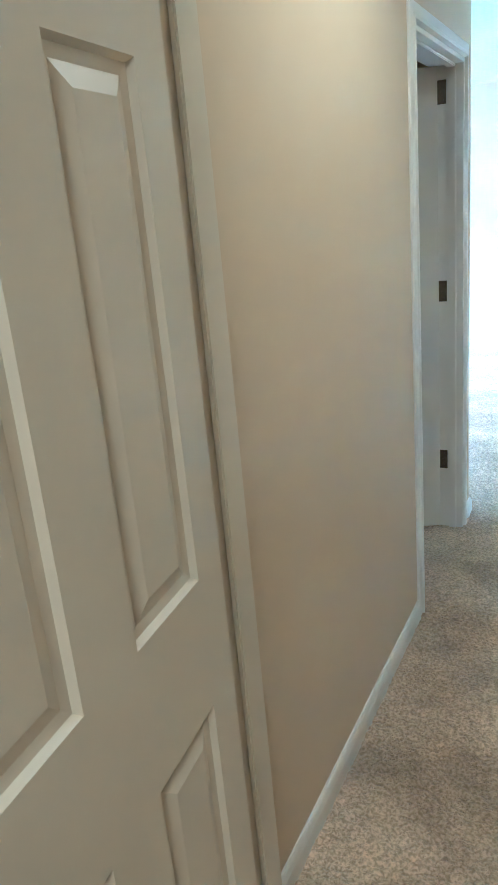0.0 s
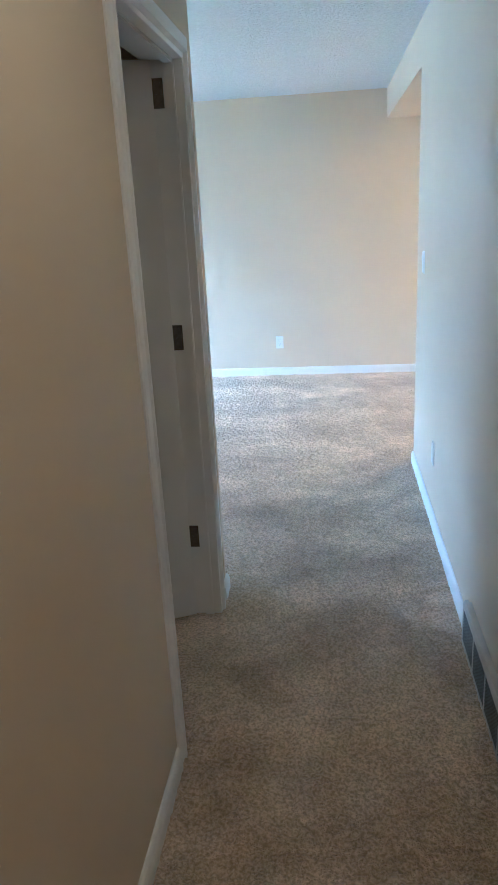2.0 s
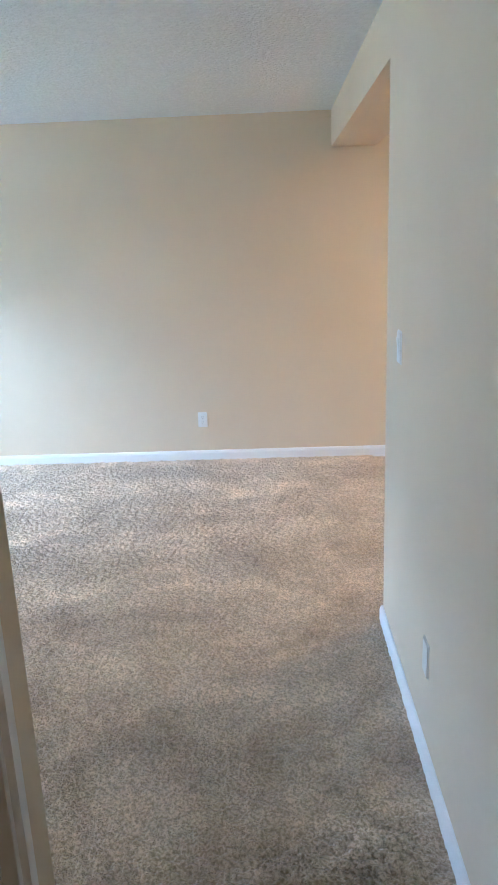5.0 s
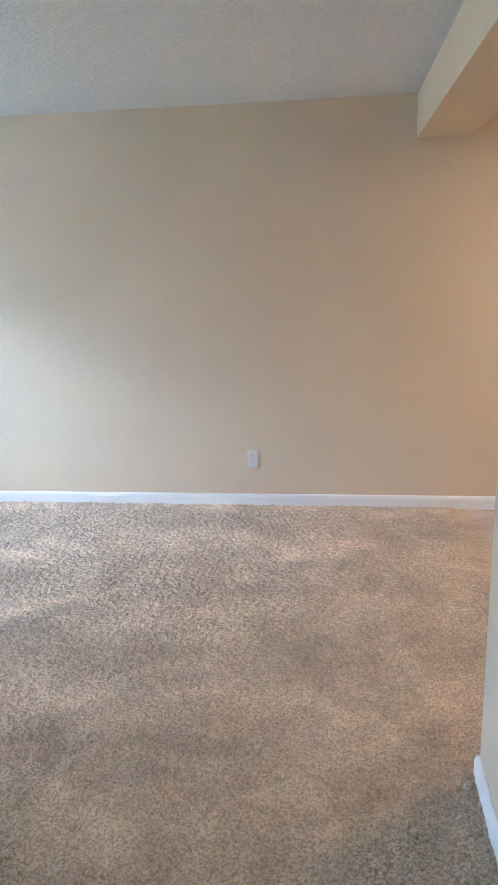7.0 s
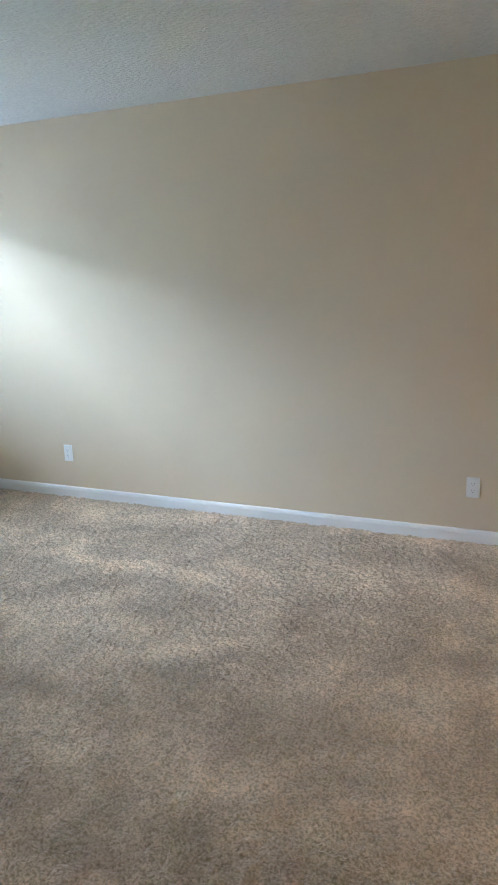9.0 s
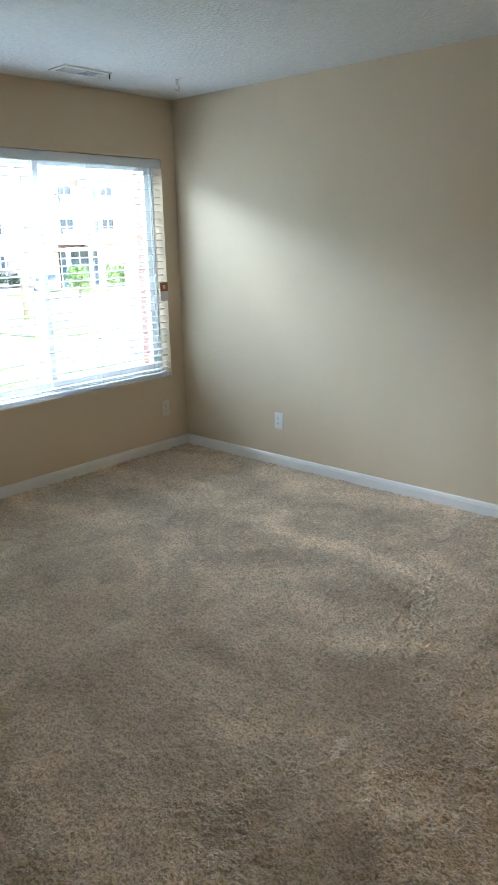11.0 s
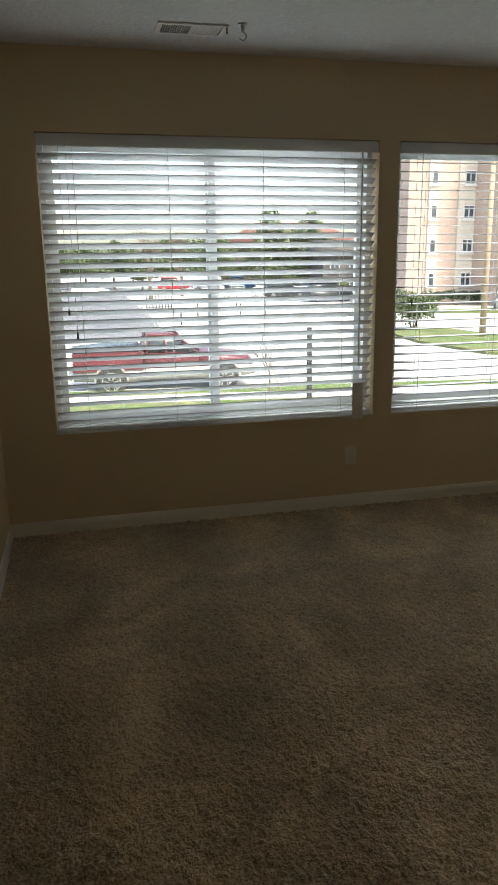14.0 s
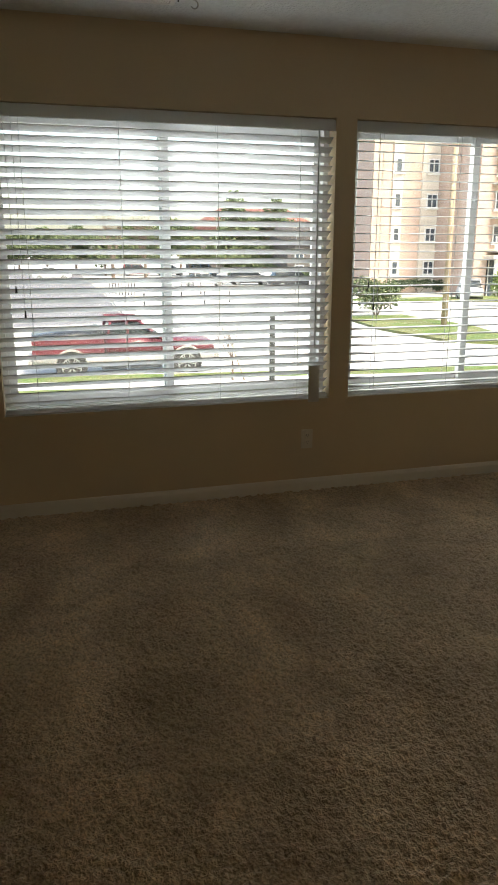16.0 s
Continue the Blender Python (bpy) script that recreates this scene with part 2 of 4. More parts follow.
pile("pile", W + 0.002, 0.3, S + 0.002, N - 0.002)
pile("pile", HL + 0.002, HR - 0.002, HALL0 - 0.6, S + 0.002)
structure("ceiling", box((W - 0.2, SOUTH - 0.1, CEIL), (EAST + 0.1, N + 0.15, CEIL + 0.2)), M_CEIL, "white ceiling with a sprayed texture", "ceiling")
structure("wall_north", box((W - 0.2, N, 0), (EAST, N + 0.15, CEIL)), M_WALL, "long cream painted wall with an outlet", "wall")
WT = 0.2
structure("wall_west", boxes(
    ((W - WT, S - T, 0), (W, N, SILL)), ((W - WT, S - T, HEAD), (W, N, CEIL)),
    ((W - WT, S - T, SILL), (W, WIN1[0], HEAD)), ((W - WT, WIN1[1], SILL), (W, WIN2[0], HEAD)), ((W - WT, WIN2[1], SILL), (W, N, HEAD))),
    M_WALL, "cream painted wall with two wide windows", "wall")
structure("wall_south", box((W, S - T, 0), (HL, S, CEIL)), M_WALL, "cream painted wall beside the hall", "wall")
structure("wall_hall_left", boxes(
    ((HL - T, DOOR_Y1, 0), (HL, S - T, CEIL)), ((HL - T, DOOR_Y0, 2.04), (HL, DOOR_Y1, CEIL)), ((HL - T, HALL0, 0), (HL, DOOR_Y0, CEIL))),
    M_WALL, "cream painted hall wall with a doorway", "wall")
structure("wall_hall_right", box((HR, HALL0, 0), (HR + T, 0, CEIL)), M_WALL, "cream painted hall wall with a low register", "wall")
structure("beam", box((HR, 0, BEAM), (HR + 0.30, N, CEIL)), M_WALL, "painted dropped beam under the ceiling", "beam")
structure("wall_bedroom", boxes(
    ((-2.8, HALL0 - T, 0), (-0.886, HALL0, CEIL)), ((-0.886, HALL0 - T, 2.04), (-0.10, HALL0, CEIL)), ((-0.10, HALL0 - T, 0), (EAST, HALL0, CEIL))),
    M_WALL, "painted bedroom wall with a doorway", "wall")
structure("wall_bedroom_far", boxes(((-2.8, SOUTH - 0.1, 0), (EAST, SOUTH, CEIL)), ((-2.9, SOUTH - 0.1, 0), (-2.8, S - T, CEIL))), M_WALL, "plain painted wall", "wall")
structure("wall_east", box((EAST, SOUTH - 0.1, 0), (EAST + 0.1, N + 0.15, CEIL)), M_WALL, "plain painted wall", "wall")

BASE = [(0, 0), (0.014, 0), (0.014, 0.062), (0.010, 0.078), (0.005, 0.085), (0, 0.085)]


def baseboard(path):
    structure("baseboard", sweep(BASE, path), M_TRIM, "white moulded baseboard", "baseboard")


baseboard([(HL, DOOR_Y1 + 0.06), (HL, S), (W, S), (W, N), (0.22, N)])
baseboard([(0.2225, N), (EAST, N)])
baseboard([(HL, HALL0 + 0.017), (HL, DOOR_Y0 - 0.06)])
baseboard([(HR + T, 0), (HR, 0), (HR, -1.919)])
baseboard([(HR, -2.711), (HR, HALL0 + 0.017)])



# ---- doors, casings ----
def casing(name, y0, y1, x, side, top=2.04, label="white moulded door casing"):
    """Casing round an opening in a wall that faces +x (side 1) or -x, from y0 to y1."""
    t = thing(name, pose(0, 0, 0), label, "door casing", "", "structure")
    w, d = 0.057, 0.016
    prof = [(0, 0), (d, 0.006), (d, 0.016), (d * 0.72, 0.022), (d * 0.62, w - 0.006), (d * 0.35, w), (0, w)]

    def leg(part_name, pts):
        bm = bmesh.new()
        rings = [[bm.verts.new(p) for p in ring] for ring in pts]
        for a, b in zip(rings, rings[1:]):
            for j in range(len(prof)):
                bm.faces.new((a[j], a[(j + 1) % len(prof)], b[(j + 1) % len(prof)], b[j]))
        bm.faces.new(rings[0]), bm.faces.new(rings[-1][::-1])
        bmesh.ops.recalc_face_normals(bm, faces=bm.faces[:])
        part(part_name, bm, M_TRIM, t)
    leg("casing_leg", [[(x + side * o, y0 - u, 0) for o, u in prof], [(x + side * o, y0 - u, top + u) for o, u in prof]])
    leg("casing_leg", [[(x + side * o, y1 + u, 0) for o, u in prof], [(x + side * o, y1 + u, top + u) for o, u in prof]])
    leg("casing_head", [[(x + side * o, y0 - u, top + u) for o, u in prof], [(x + side * o, y1 + u, top + u) for o, u in prof]])
    return t


casing("door_casing", DOOR_Y0, DOOR_Y1, HL, 1)
_j = thing("door_frame", pose(0, 0, 0), "white painted door jamb with a stop", "door frame", "", "structure")
JX0, JX1 = HL - T - 0.012, HL + 0.004
part("jamb", box((JX0, DOOR_Y1 - 0.018, 0), (JX1, DOOR_Y1 - 0.001, 2.04), 0.0015, 1), M_TRIM, _j)
part("jamb", box((JX0, DOOR_Y0 + 0.001, 0), (JX1, DOOR_Y0 + 0.018, 2.04), 0.0015, 1), M_TRIM, _j)
part("head_jamb", box((JX0, DOOR_Y0 + 0.018, 2.022), (JX1, DOOR_Y1 - 0.018, 2.039), 0.0015, 1), M_TRIM, _j)
SX0, SX1 = HL - T + 0.060, HL - T + 0.094
part("door_stop", box((SX0, DOOR_Y1 - 0.030, 0), (SX1, DOOR_Y1 - 0.018, 2.022), 0.003, 2), M_TRIM, _j)
part("door_stop", box((SX0, DOOR_Y0 + 0.018, 0), (SX1, DOOR_Y0 + 0.030, 2.022), 0.003, 2), M_TRIM, _j)
part("head_stop", box((SX0, DOOR_Y0 + 0.030, 2.010), (SX1, DOOR_Y1 - 0.030, 2.022), 0.003, 2), M_TRIM, _j)


def panel_leaf(width, height=2.0, thick=0.035, cols=None):
    """A six-panel door leaf: x from 0 at the hinge to width, y the thickness, z up; both faces have sunk, moulded panels."""
    st, mid = 0.115, 0.105
    pw = (width - 2 * st - mid) / 2
    cols = cols or [(st, st + pw), (st + pw + mid, width - st)]
    rows = [(0.24, 0.853), (1.056, 1.70), (1.79, height - 0.085)]
    bm = bmesh.new()
    xs = sorted({0, width, *[v for c in cols for v in c]})
    zs = sorted({0, height, *[v for r in rows for v in r]})
    for side in (0, 1):
        y = thick * side

        def quad(a, b, c, d):
            f = bm.faces.new([bm.verts.new(p) for p in ((a, b, c, d) if side == 0 else (d, c, b, a))])
            return f
        for i in range(len(xs) - 1):
            for j in range(len(zs) - 1):
                x0, x1, z0, z1 = xs[i], xs[i + 1], zs[j], zs[j + 1]
                if (x0, x1) in cols and (z0, z1) in rows:
                    s = -1 if side else 1
                    steps = [(0, 0), (0.006, 0.009), (0.020, 0.011), (0.044, 0.003)]
                    for (i0, d0), (i1, d1) in zip(steps, steps[1:]):
                        o = [(x0 + i0, y + s * d0, z0 + i0), (x1 - i0, y + s * d0, z0 + i0), (x1 - i0, y + s * d0, z1 - i0), (x0 + i0, y + s * d0, z1 - i0)]
                        n = [(x0 + i1, y + s * d1, z0 + i1), (x1 - i1, y + s * d1, z0 + i1), (x1 - i1, y + s * d1, z1 - i1), (x0 + i1, y + s * d1, z1 - i1)]
                        for k in range(4):
                            quad(o[k], o[(k + 1) % 4], n[(k + 1) % 4], n[k])
                    quad(*n)
                else:
                    quad((x0, y, z0), (x1, y, z0), (x1, y, z1), (x0, y, z1))
    for a, b in (((0, 0), (width, 0)), ((width, 0), (width, height)), ((width, height), (0, height)), ((0, height), (0, 0))):
        bm.faces.new([bm.verts.new(p) for p in ((a[0], 0, a[1]), (a[0], thick, a[1]), (b[0], thick, b[1]), (b[0], 0, b[1]))])
    bmesh.ops.remove_doubles(bm, verts=bm.verts[:], dist=0.0002)
    bmesh.ops.recalc_face_normals(bm, faces=bm.faces[:])
    return bm


def hinge_bm(leaf_in=True):
    bm = bmesh.new()
    add_box(bm, (0.004, -0.0015, -0.045), (0.040, 0.0015, 0.045))
    add_cyl(bm, (0, -0.003, -0.046), (0, -0.003, 0.046), 0.0055, n=10)
    add_cyl(bm, (0, -0.003, 0.046), (0, -0.003, 0.052), 0.0035, 0.001, n=8)
    for z in (-0.03, 0.0, 0.03):
        add_cyl(bm, (0.022 + (0.006 if z else -0.006), -0.0015, z), (0.022 + (0.006 if z else -0.006), -0.003, z), 0.0035, n=8)
    return bm


def lever(parent, x, y, z, way, side):
    """A curved lever handle at (x, z) on the face y of a leaf."""
    h = part("door_handle", tube((x, y, z), (x, y + side * 0.010, z), 0.031, 0.028, 24), M_HINGE, parent, "dark bronze lever handle")
    bm = bmesh.new()
    add_cyl(bm, (x, y + side * 0.008, z), (x, y + side * 0.05, z), 0.010, n=12)
    pts = [Vector((x + way * 0.115 * s, y + side * (0.05 + 0.006 * math.sin(s * 3.1)), z + 0.012 * math.sin(s * 3.2 - 0.4) - 0.012 * s * s)) for s in [i / 9 for i in range(10)]]
    for i, (a, b) in enumerate(zip(pts, pts[1:])):
        add_cyl(bm, a, b, 0.0095 - 0.0005 * i, 0.009 - 0.0005 * i, n=10)
    part("lever", bm, M_HINGE, h)


# hall closet door, ajar into the closet
_d = thing("door_2", pose(HL - T + 0.012, DOOR_Y1 - 0.022, 0.018, 0, 0, 180 + 24), "white six-panel door standing ajar on bronze hinges", "door", "", "structure")
part("leaf", panel_leaf(0.79, 2.0), M_DOOR, _d)
lever(_d, 0.72, 0.035, 0.97, -1, 1)
lever(_d, 0.72, 0.0, 0.97, -1, -1)
for hz in (0.345, 1.128, 1.925):
    h = part("hinge", hinge_bm(), M_HINGE, _j, "dark bronze butt hinge")
    h.matrix_world = pose(HL - T + 0.014, DOOR_Y1 - 0.0195, hz)

# bedroom door, standing open beside the camera
_d = thing("door_1", pose(-0.862, -4.178, 0.015, 0, 0, -84), "cream painted six-panel door standing open", "door", "", "structure")
_leaf = part("leaf", panel_leaf(0.684, 2.01, 0.035, [(0.076, 0.248), (0.361, 0.57)]), M_DOOR_CREAM, _d)
lever(_d, 0.575, 0.035, 0.95, -1, 1)
lever(_d, 0.575, 0.0, 0.95, -1, -1)
_f = thing("door_frame", pose(0, 0, 0), "cream painted bedroom door jamb", "door frame", "", "structure")
part("jamb", box((-0.885, HALL0 - T - 0.036, 0), (-0.868, HALL0 + 0.012, 2.04), 0.0015, 1), M_DOOR_CREAM, _f)
part("jamb", box((-0.118, HALL0 - T - 0.012, 0), (-0.101, HALL0 + 0.012, 2.04), 0.0015, 1), M_DOOR_CREAM, _f)
part("head_jamb", box((-0.852, HALL0 - T - 0.012, 2.022), (-0.118, HALL0 + 0.012, 2.039), 0.0015, 1), M_DOOR_CREAM, _f)
part("door_stop", box((-0.868, HALL0 - T + 0.05, 0), (-0.856, HALL0 - T + 0.065, 2.022), 0.003, 2), M_DOOR_CREAM, _f)
part("door_stop", box((-0.130, HALL0 - T + 0.03, 0), (-0.118, HALL0 - T + 0.065, 2.022), 0.003, 2), M_DOOR_CREAM, _f)
part("casing_leg", box((-0.943, HALL0, 0), (-0.885, HALL0 + 0.016, 2.1), 0.005, 2), M_DOOR_CREAM, _f)
part("casing_leg", box((-0.101, HALL0, 0), (-0.003, HALL0 + 0.016, 2.1), 0.005, 2), M_DOOR_CREAM, _f)
part("casing_head", box((-0.869, HALL0, 2.04), (-0.101, HALL0 + 0.016, 2.1), 0.005, 2), M_DOOR_CREAM, _f)

# ---- plates on the walls ----
M_PAINTED = grained("plate_painted_over", (0.76, 0.72, 0.64), (0.72, 0.68, 0.60), 6, 0.5)


def plate_bm(w=0.070, h=0.114):
    bm = box((-w / 2, -0.006, -h / 2), (w / 2, 0, h / 2))
    front = [e for e in bm.edges if all(v.co.y < -0.003 for v in e.verts)]
    bmesh.ops.bevel(bm, geom=front, offset=0.004, segments=2, affect="EDGES")
    return bm


def outlet(m, label, material=None, kind="duplex"):
    """A wall plate; its back lies on the wall, its face looks along -y of m."""
    material = material or M_PLATE
    t = thing("wall_outlet" if kind == "duplex" else "light_switch" if kind == "switch" else "cable_outlet" if kind == "coax" else "wall_plate", m, label, "outlet" if kind != "switch" else "light switch")
    part("plate", plate_bm(), material, t)
    if kind == "duplex":
        for z in (0.0195, -0.0195):
            bm = tube((0, -0.005, z), (0, -0.0085, z), 0.0165, 0.016, 20)
            r = part("receptacle", bm, material, t)
            slots = boxes(((-0.0075, -0.0088, z + 0.0005), (-0.0055, -0.0080, z + 0.0085)), ((0.0055, -0.0088, z + 0.001), (0.0075, -0.0080, z + 0.008)), ((-0.002, -0.0088, z - 0.009), (0.002, -0.0080, z - 0.005)))
            part("slots", slots, M_DARK, r)
        part("screw", tube((0, -0.006, 0), (0, -0.0072, 0), 0.003, n=10), material, t)
    elif kind == "switch":
        bm = box((-0.017, -0.009, -0.034), (0.017, -0.005, 0.034), 0.0015, 1)
        bmesh.ops.rotate(bm, verts=bm.verts[:], cent=(0, -0.006, 0), matrix=Matrix.Rotation(radians(4), 3, "X"))
        part("rocker", bm, material, t)
    elif kind == "coax":
        part("connector", tube((0, -0.005, 0), (0, -0.018, 0), 0.0055, n=12), M_HINGE, t, "threaded metal cable connector")
    for z in ((0.048, -0.048) if kind != "duplex" else ()):
        part("screw", tube((0, -0.006, z), (0, -0.0072, z), 0.003, n=10), material, t)
    return t


outlet(pose(-0.982, N, 0.325), "white duplex outlet on the cream wall")
outlet(pose(-3.66, N, 0.325), "white duplex outlet near the corner")
outlet(pose(W, 0.377, 0.325, 0, 0, 90), "cream duplex outlet between the windows", M_PAINTED)
outlet(pose(W, 2.285, 0.325, 0, 0, 90), "cream painted-over outlet near the corner", M_PAINTED)
outlet(pose(HR, -0.845, 0.365, 0, 0, -90), "cream painted blank plate on the hall wall", M_PAINTED, "blank")
outlet(pose(HR, -0.293, 1.235, 0, 0, -90), "white rocker light switch by the wall end", None, "switch")
outlet(pose(-3.29, S, 0.31, 0, 0, 180), "white blank plate low on the wall", None, "blank")
outlet(pose(-2.93, S, 0.25, 0, 0, 180), "white cable plate with a threaded connector", None, "coax")
outlet(pose(-3.95, S, 0.35, 0, 0, 180), "white duplex outlet near the window wall")

# ---- baseboard register in the hall ----
_r = thing("wall_register", pose(0, 0, 0), "beige metal baseboard register with slotted front", "register")
R0, R1, RH, RD = -2.71, -1.92, 0.182, 0.030
_bm = bmesh.new()
_prof = [(0, 0.0), (-RD, 0.0), (-RD, 0.018), (-RD + 0.008, 0.022), (-RD + 0.008, 0.150), (-RD, 0.154), (-RD, 0.168), (-RD + 0.006, RH), (-0.012, RH), (-0.012, RH - 0.01), (0, RH - 0.01)]
_ra = [_bm.verts.new((x, R0, z)) for x, z in _prof]
_rb = [_bm.verts.new((x, R1, z)) for x, z in _prof]
for i in range(len(_prof)):
    _bm.faces.new((_ra[i], _ra[(i + 1) % len(_prof)], _rb[(i + 1) % len(_prof)], _rb[i]))
_bm.faces.new(_ra[::-1]), _bm.faces.new(_rb)
bmesh.ops.recalc_face_normals(_bm, faces=_bm.faces[:])
part("body", _bm, M_REG, _r)
for y in (R0 + 0.005, R0 + 0.20, R0 + 0.395, R0 + 0.59, R1 - 0.005):
    part("divider", box((-RD, y - 0.005, 0.02), (-RD + 0.010, y + 0.005, 0.152), 0.001, 1), M_REG, _r)
M_GRILLE = grained("grey_grille", (0.16, 0.17, 0.17), (0.12, 0.13, 0.13), 10, 0.5)
for k in range(4):
    y0, y1 = R0 + 0.195 * k + 0.012, R0 + 0.195 * (k + 1) - 0.002
    for i in range(11):
        z = 0.028 + i * 0.0115
        g = part("louver", box((-RD + 0.001, y0, z), (-RD + 0.009, y1, z + 0.004)), M_GRILLE, _r)
    part("grille_back", box((-RD + 0.0075, y0, 0.022), (-RD + 0.0095, y1, 0.150)), M_GRILLE, _r)


# ---- ceiling vents and hooks ----
def ceiling_vent(x, y, turn):
    t = thing("ceiling_vent", pose(x, y, CEIL, 0, 0, turn), "white two-way ceiling vent with one dark louvred half", "vent", "ceiling vents")
    L, D = 0.155, 0.078
    bm = bmesh.new()
    for a, b in (((-L, -D, -0.008), (L, -D + 0.022, 0)), ((-L, D - 0.022, -0.008), (L, D, 0)), ((-L, -D + 0.022, -0.008), (-L + 0.022, D - 0.022, 0)), ((L - 0.022, -D + 0.022, -0.008), (L, D - 0.022, 0)), ((-0.006, -D + 0.022, -0.008), (0.006, D - 0.022, 0))):
        add_box(bm, a, b)
    part("frame", bm, M_TRIM, t)
    part("backing", box((-L + 0.02, -D + 0.02, -0.001), (L - 0.02, D - 0.02, -0.0004)), M_DARK, t)
    for k in range(12):
        for s, ang in ((-1, 24), (1, -72)):
            xk = s * (0.012 + k * 0.0102)
            hw = 0.0065 if s < 0 else 0.0038
            b2 = box((-hw, -D + 0.022, -0.0006), (hw, D - 0.022, 0.0006))
            bmesh.ops.rotate(b2, verts=b2.verts[:], cent=(0, 0, 0), matrix=Matrix.Rotation(radians(ang), 3, "Y"))
            bmesh.ops.translate(b2, verts=b2.verts[:], vec=(xk, 0, -0.006))
            part("slat", b2, M_TRIM, t)
    part("damper_lever", box((-L + 0.004, D - 0.016, -0.034), (-L + 0.009, D - 0.010, -0.006), 0.001, 1), M_DARK, t, "dark damper lever")
    return t


ceiling_vent(-4.215, -0.56, -90)
ceiling_vent(-4.235, 1.495, -90)
M_NICKEL = grained("dull_nickel", (0.55, 0.54, 0.50), (0.45, 0.44, 0.41), 30, 0.35, metal=0.9)


def ceiling_hook(x, y, label):
    t = thing("ceiling_hook", pose(x, y, CEIL), label, "hook", "ceiling hooks")
    part("base", tube((0, 0, 0), (0, 0, -0.006), 0.021, 0.019, 20), M_PLATE, t)
    part("shank", tube((0, 0, -0.006), (0, 0, -0.034), 0.010, 0.007, 14), M_NICKEL, t)
    bm = bmesh.new()
    pts = [Vector((0, 0.016 * math.sin(radians(a)), -0.050 + 0.016 * math.cos(radians(a)))) for a in range(0, 250, 20)]
    for a, b in zip(pts, pts[1:]):
        add_cyl(bm, a, b, 0.0028, n=8)
    part("hook", bm, M_NICKEL, t)


ceiling_hook(-4.11, -0.35, "small metal swag hook beside the vent")
ceiling_hook(-4.03, 2.03, "small metal swag hook near the corner")


# ---- windows and blinds ----
M_GLASS = bpy.data.materials.new("clear_glass")
M_GLASS.use_nodes = True
_nt = M_GLASS.node_tree
_nt.nodes.clear()
_o, _mx, _tr, _gl, _fr = (_nt.nodes.new("ShaderNode" + k) for k in ("OutputMaterial", "MixShader", "BsdfTransparent", "BsdfGlossy", "Fresnel"))
_gl.inputs["Roughness"].default_value = 0.02
_tr.inputs["Color"].default_value = (0.93, 0.95, 0.95, 1)
_fr.inputs["IOR"].default_value = 1.45
for a, b in ((_fr.outputs[0], _mx.inputs[0]), (_tr.outputs[0], _mx.inputs[1]), (_gl.outputs[0], _mx.inputs[2]), (_mx.outputs[0], _o.inputs[0])):
    _nt.links.new(a, b)


def frame_ring(x0, x1, y0, y1, z0, z1, w, bev=0.004):
    bm = bmesh.new()
    add_box(bm, (x0, y0, z0), (x1, y1, z0 + w))
    add_box(bm, (x0, y0, z1 - w), (x1, y1, z1))
    add_box(bm, (x0, y0, z0 + w), (x1, y0 + w, z1 - w))
    add_box(bm, (x0, y1 - w, z0 + w), (x1, y1, z1 - w))
    return bm


def window(name, y0, y1, stile, label, slide):
    t = thing(name, pose(0, 0, 0), label, "window", "", "structure")
    g = 0.002
    part("window_frame", frame_ring(W - WT + 0.005, W - 0.095, y0 + g, y1 - g, SILL + g, HEAD - g, 0.030), M_VINYL, t)
    part("track", boxes(((W - 0.150, y0 + 0.032, SILL + 0.032), (W - 0.146, y1 - 0.032, SILL + 0.046)), ((W - 0.120, y0 + 0.032, SILL + 0.032), (W - 0.116, y1 - 0.032, SILL + 0.046))), M_VINYL, t)
    a0, a1, b0, b1 = y0 + 0.033, stile + 0.025, stile - 0.025, y1 - 0.033
    for (s0, s1), x in (((a0, a1), W - 0.132 if slide else W - 0.164), ((b0, b1), W - 0.164 if slide else W - 0.132)):
        s = part("sash", frame_ring(x, x + 0.026, s0, s1, SILL + 0.050, HEAD - 0.034, 0.040), M_VINYL, t)
        p = part("pane", box((x + 0.011, s0 + 0.038, SILL + 0.088), (x + 0.014, s1 - 0.038, HEAD - 0.072)), M_GLASS, s)
        p.visible_shadow = False
    part("latch", box((W - 0.104, stile - 0.012, 1.62), (W - 0.094, stile + 0.012, 1.70), 0.003, 2), M_VINYL, t)
    part("latch", box((W - 0.104, stile - 0.012, 0.90), (W - 0.094, stile + 0.012, 0.97), 0.003, 2), M_VINYL, t)
    part("window_sill", box((W - 0.094, y0 + 0.001, SILL + 0.0005), (W - 0.0005, y1 - 0.001, SILL + 0.006), 0.001, 1), M_TRIM, t)
    part("sill_nosing", box((W + 0.0005, y0 - 0.012, SILL - 0.020), (W + 0.007, y1 + 0.012, SILL + 0.004), 0.002, 2), M_WALL, t)
    return t


window("window_1", WIN1[0], WIN1[1], -0.40, "white vinyl sliding window beside the street", True)
window("window_2", WIN2[0], WIN2[1], 1.44, "white vinyl sliding window near the corner", False)

M_CORD = mat("white_cord", (0.62, 0.64, 0.66), 0.8)
M_TASSEL = mat("dark_tassel", (0.05, 0.05, 0.06), 0.5)
M_TAG = grained("paper_tag", (0.72, 0.70, 0.66), (0.66, 0.64, 0.60), 9, 0.7)
M_TAG2 = grained("orange_tag", (0.42, 0.14, 0.05), (0.36, 0.11, 0.04), 9, 0.6)


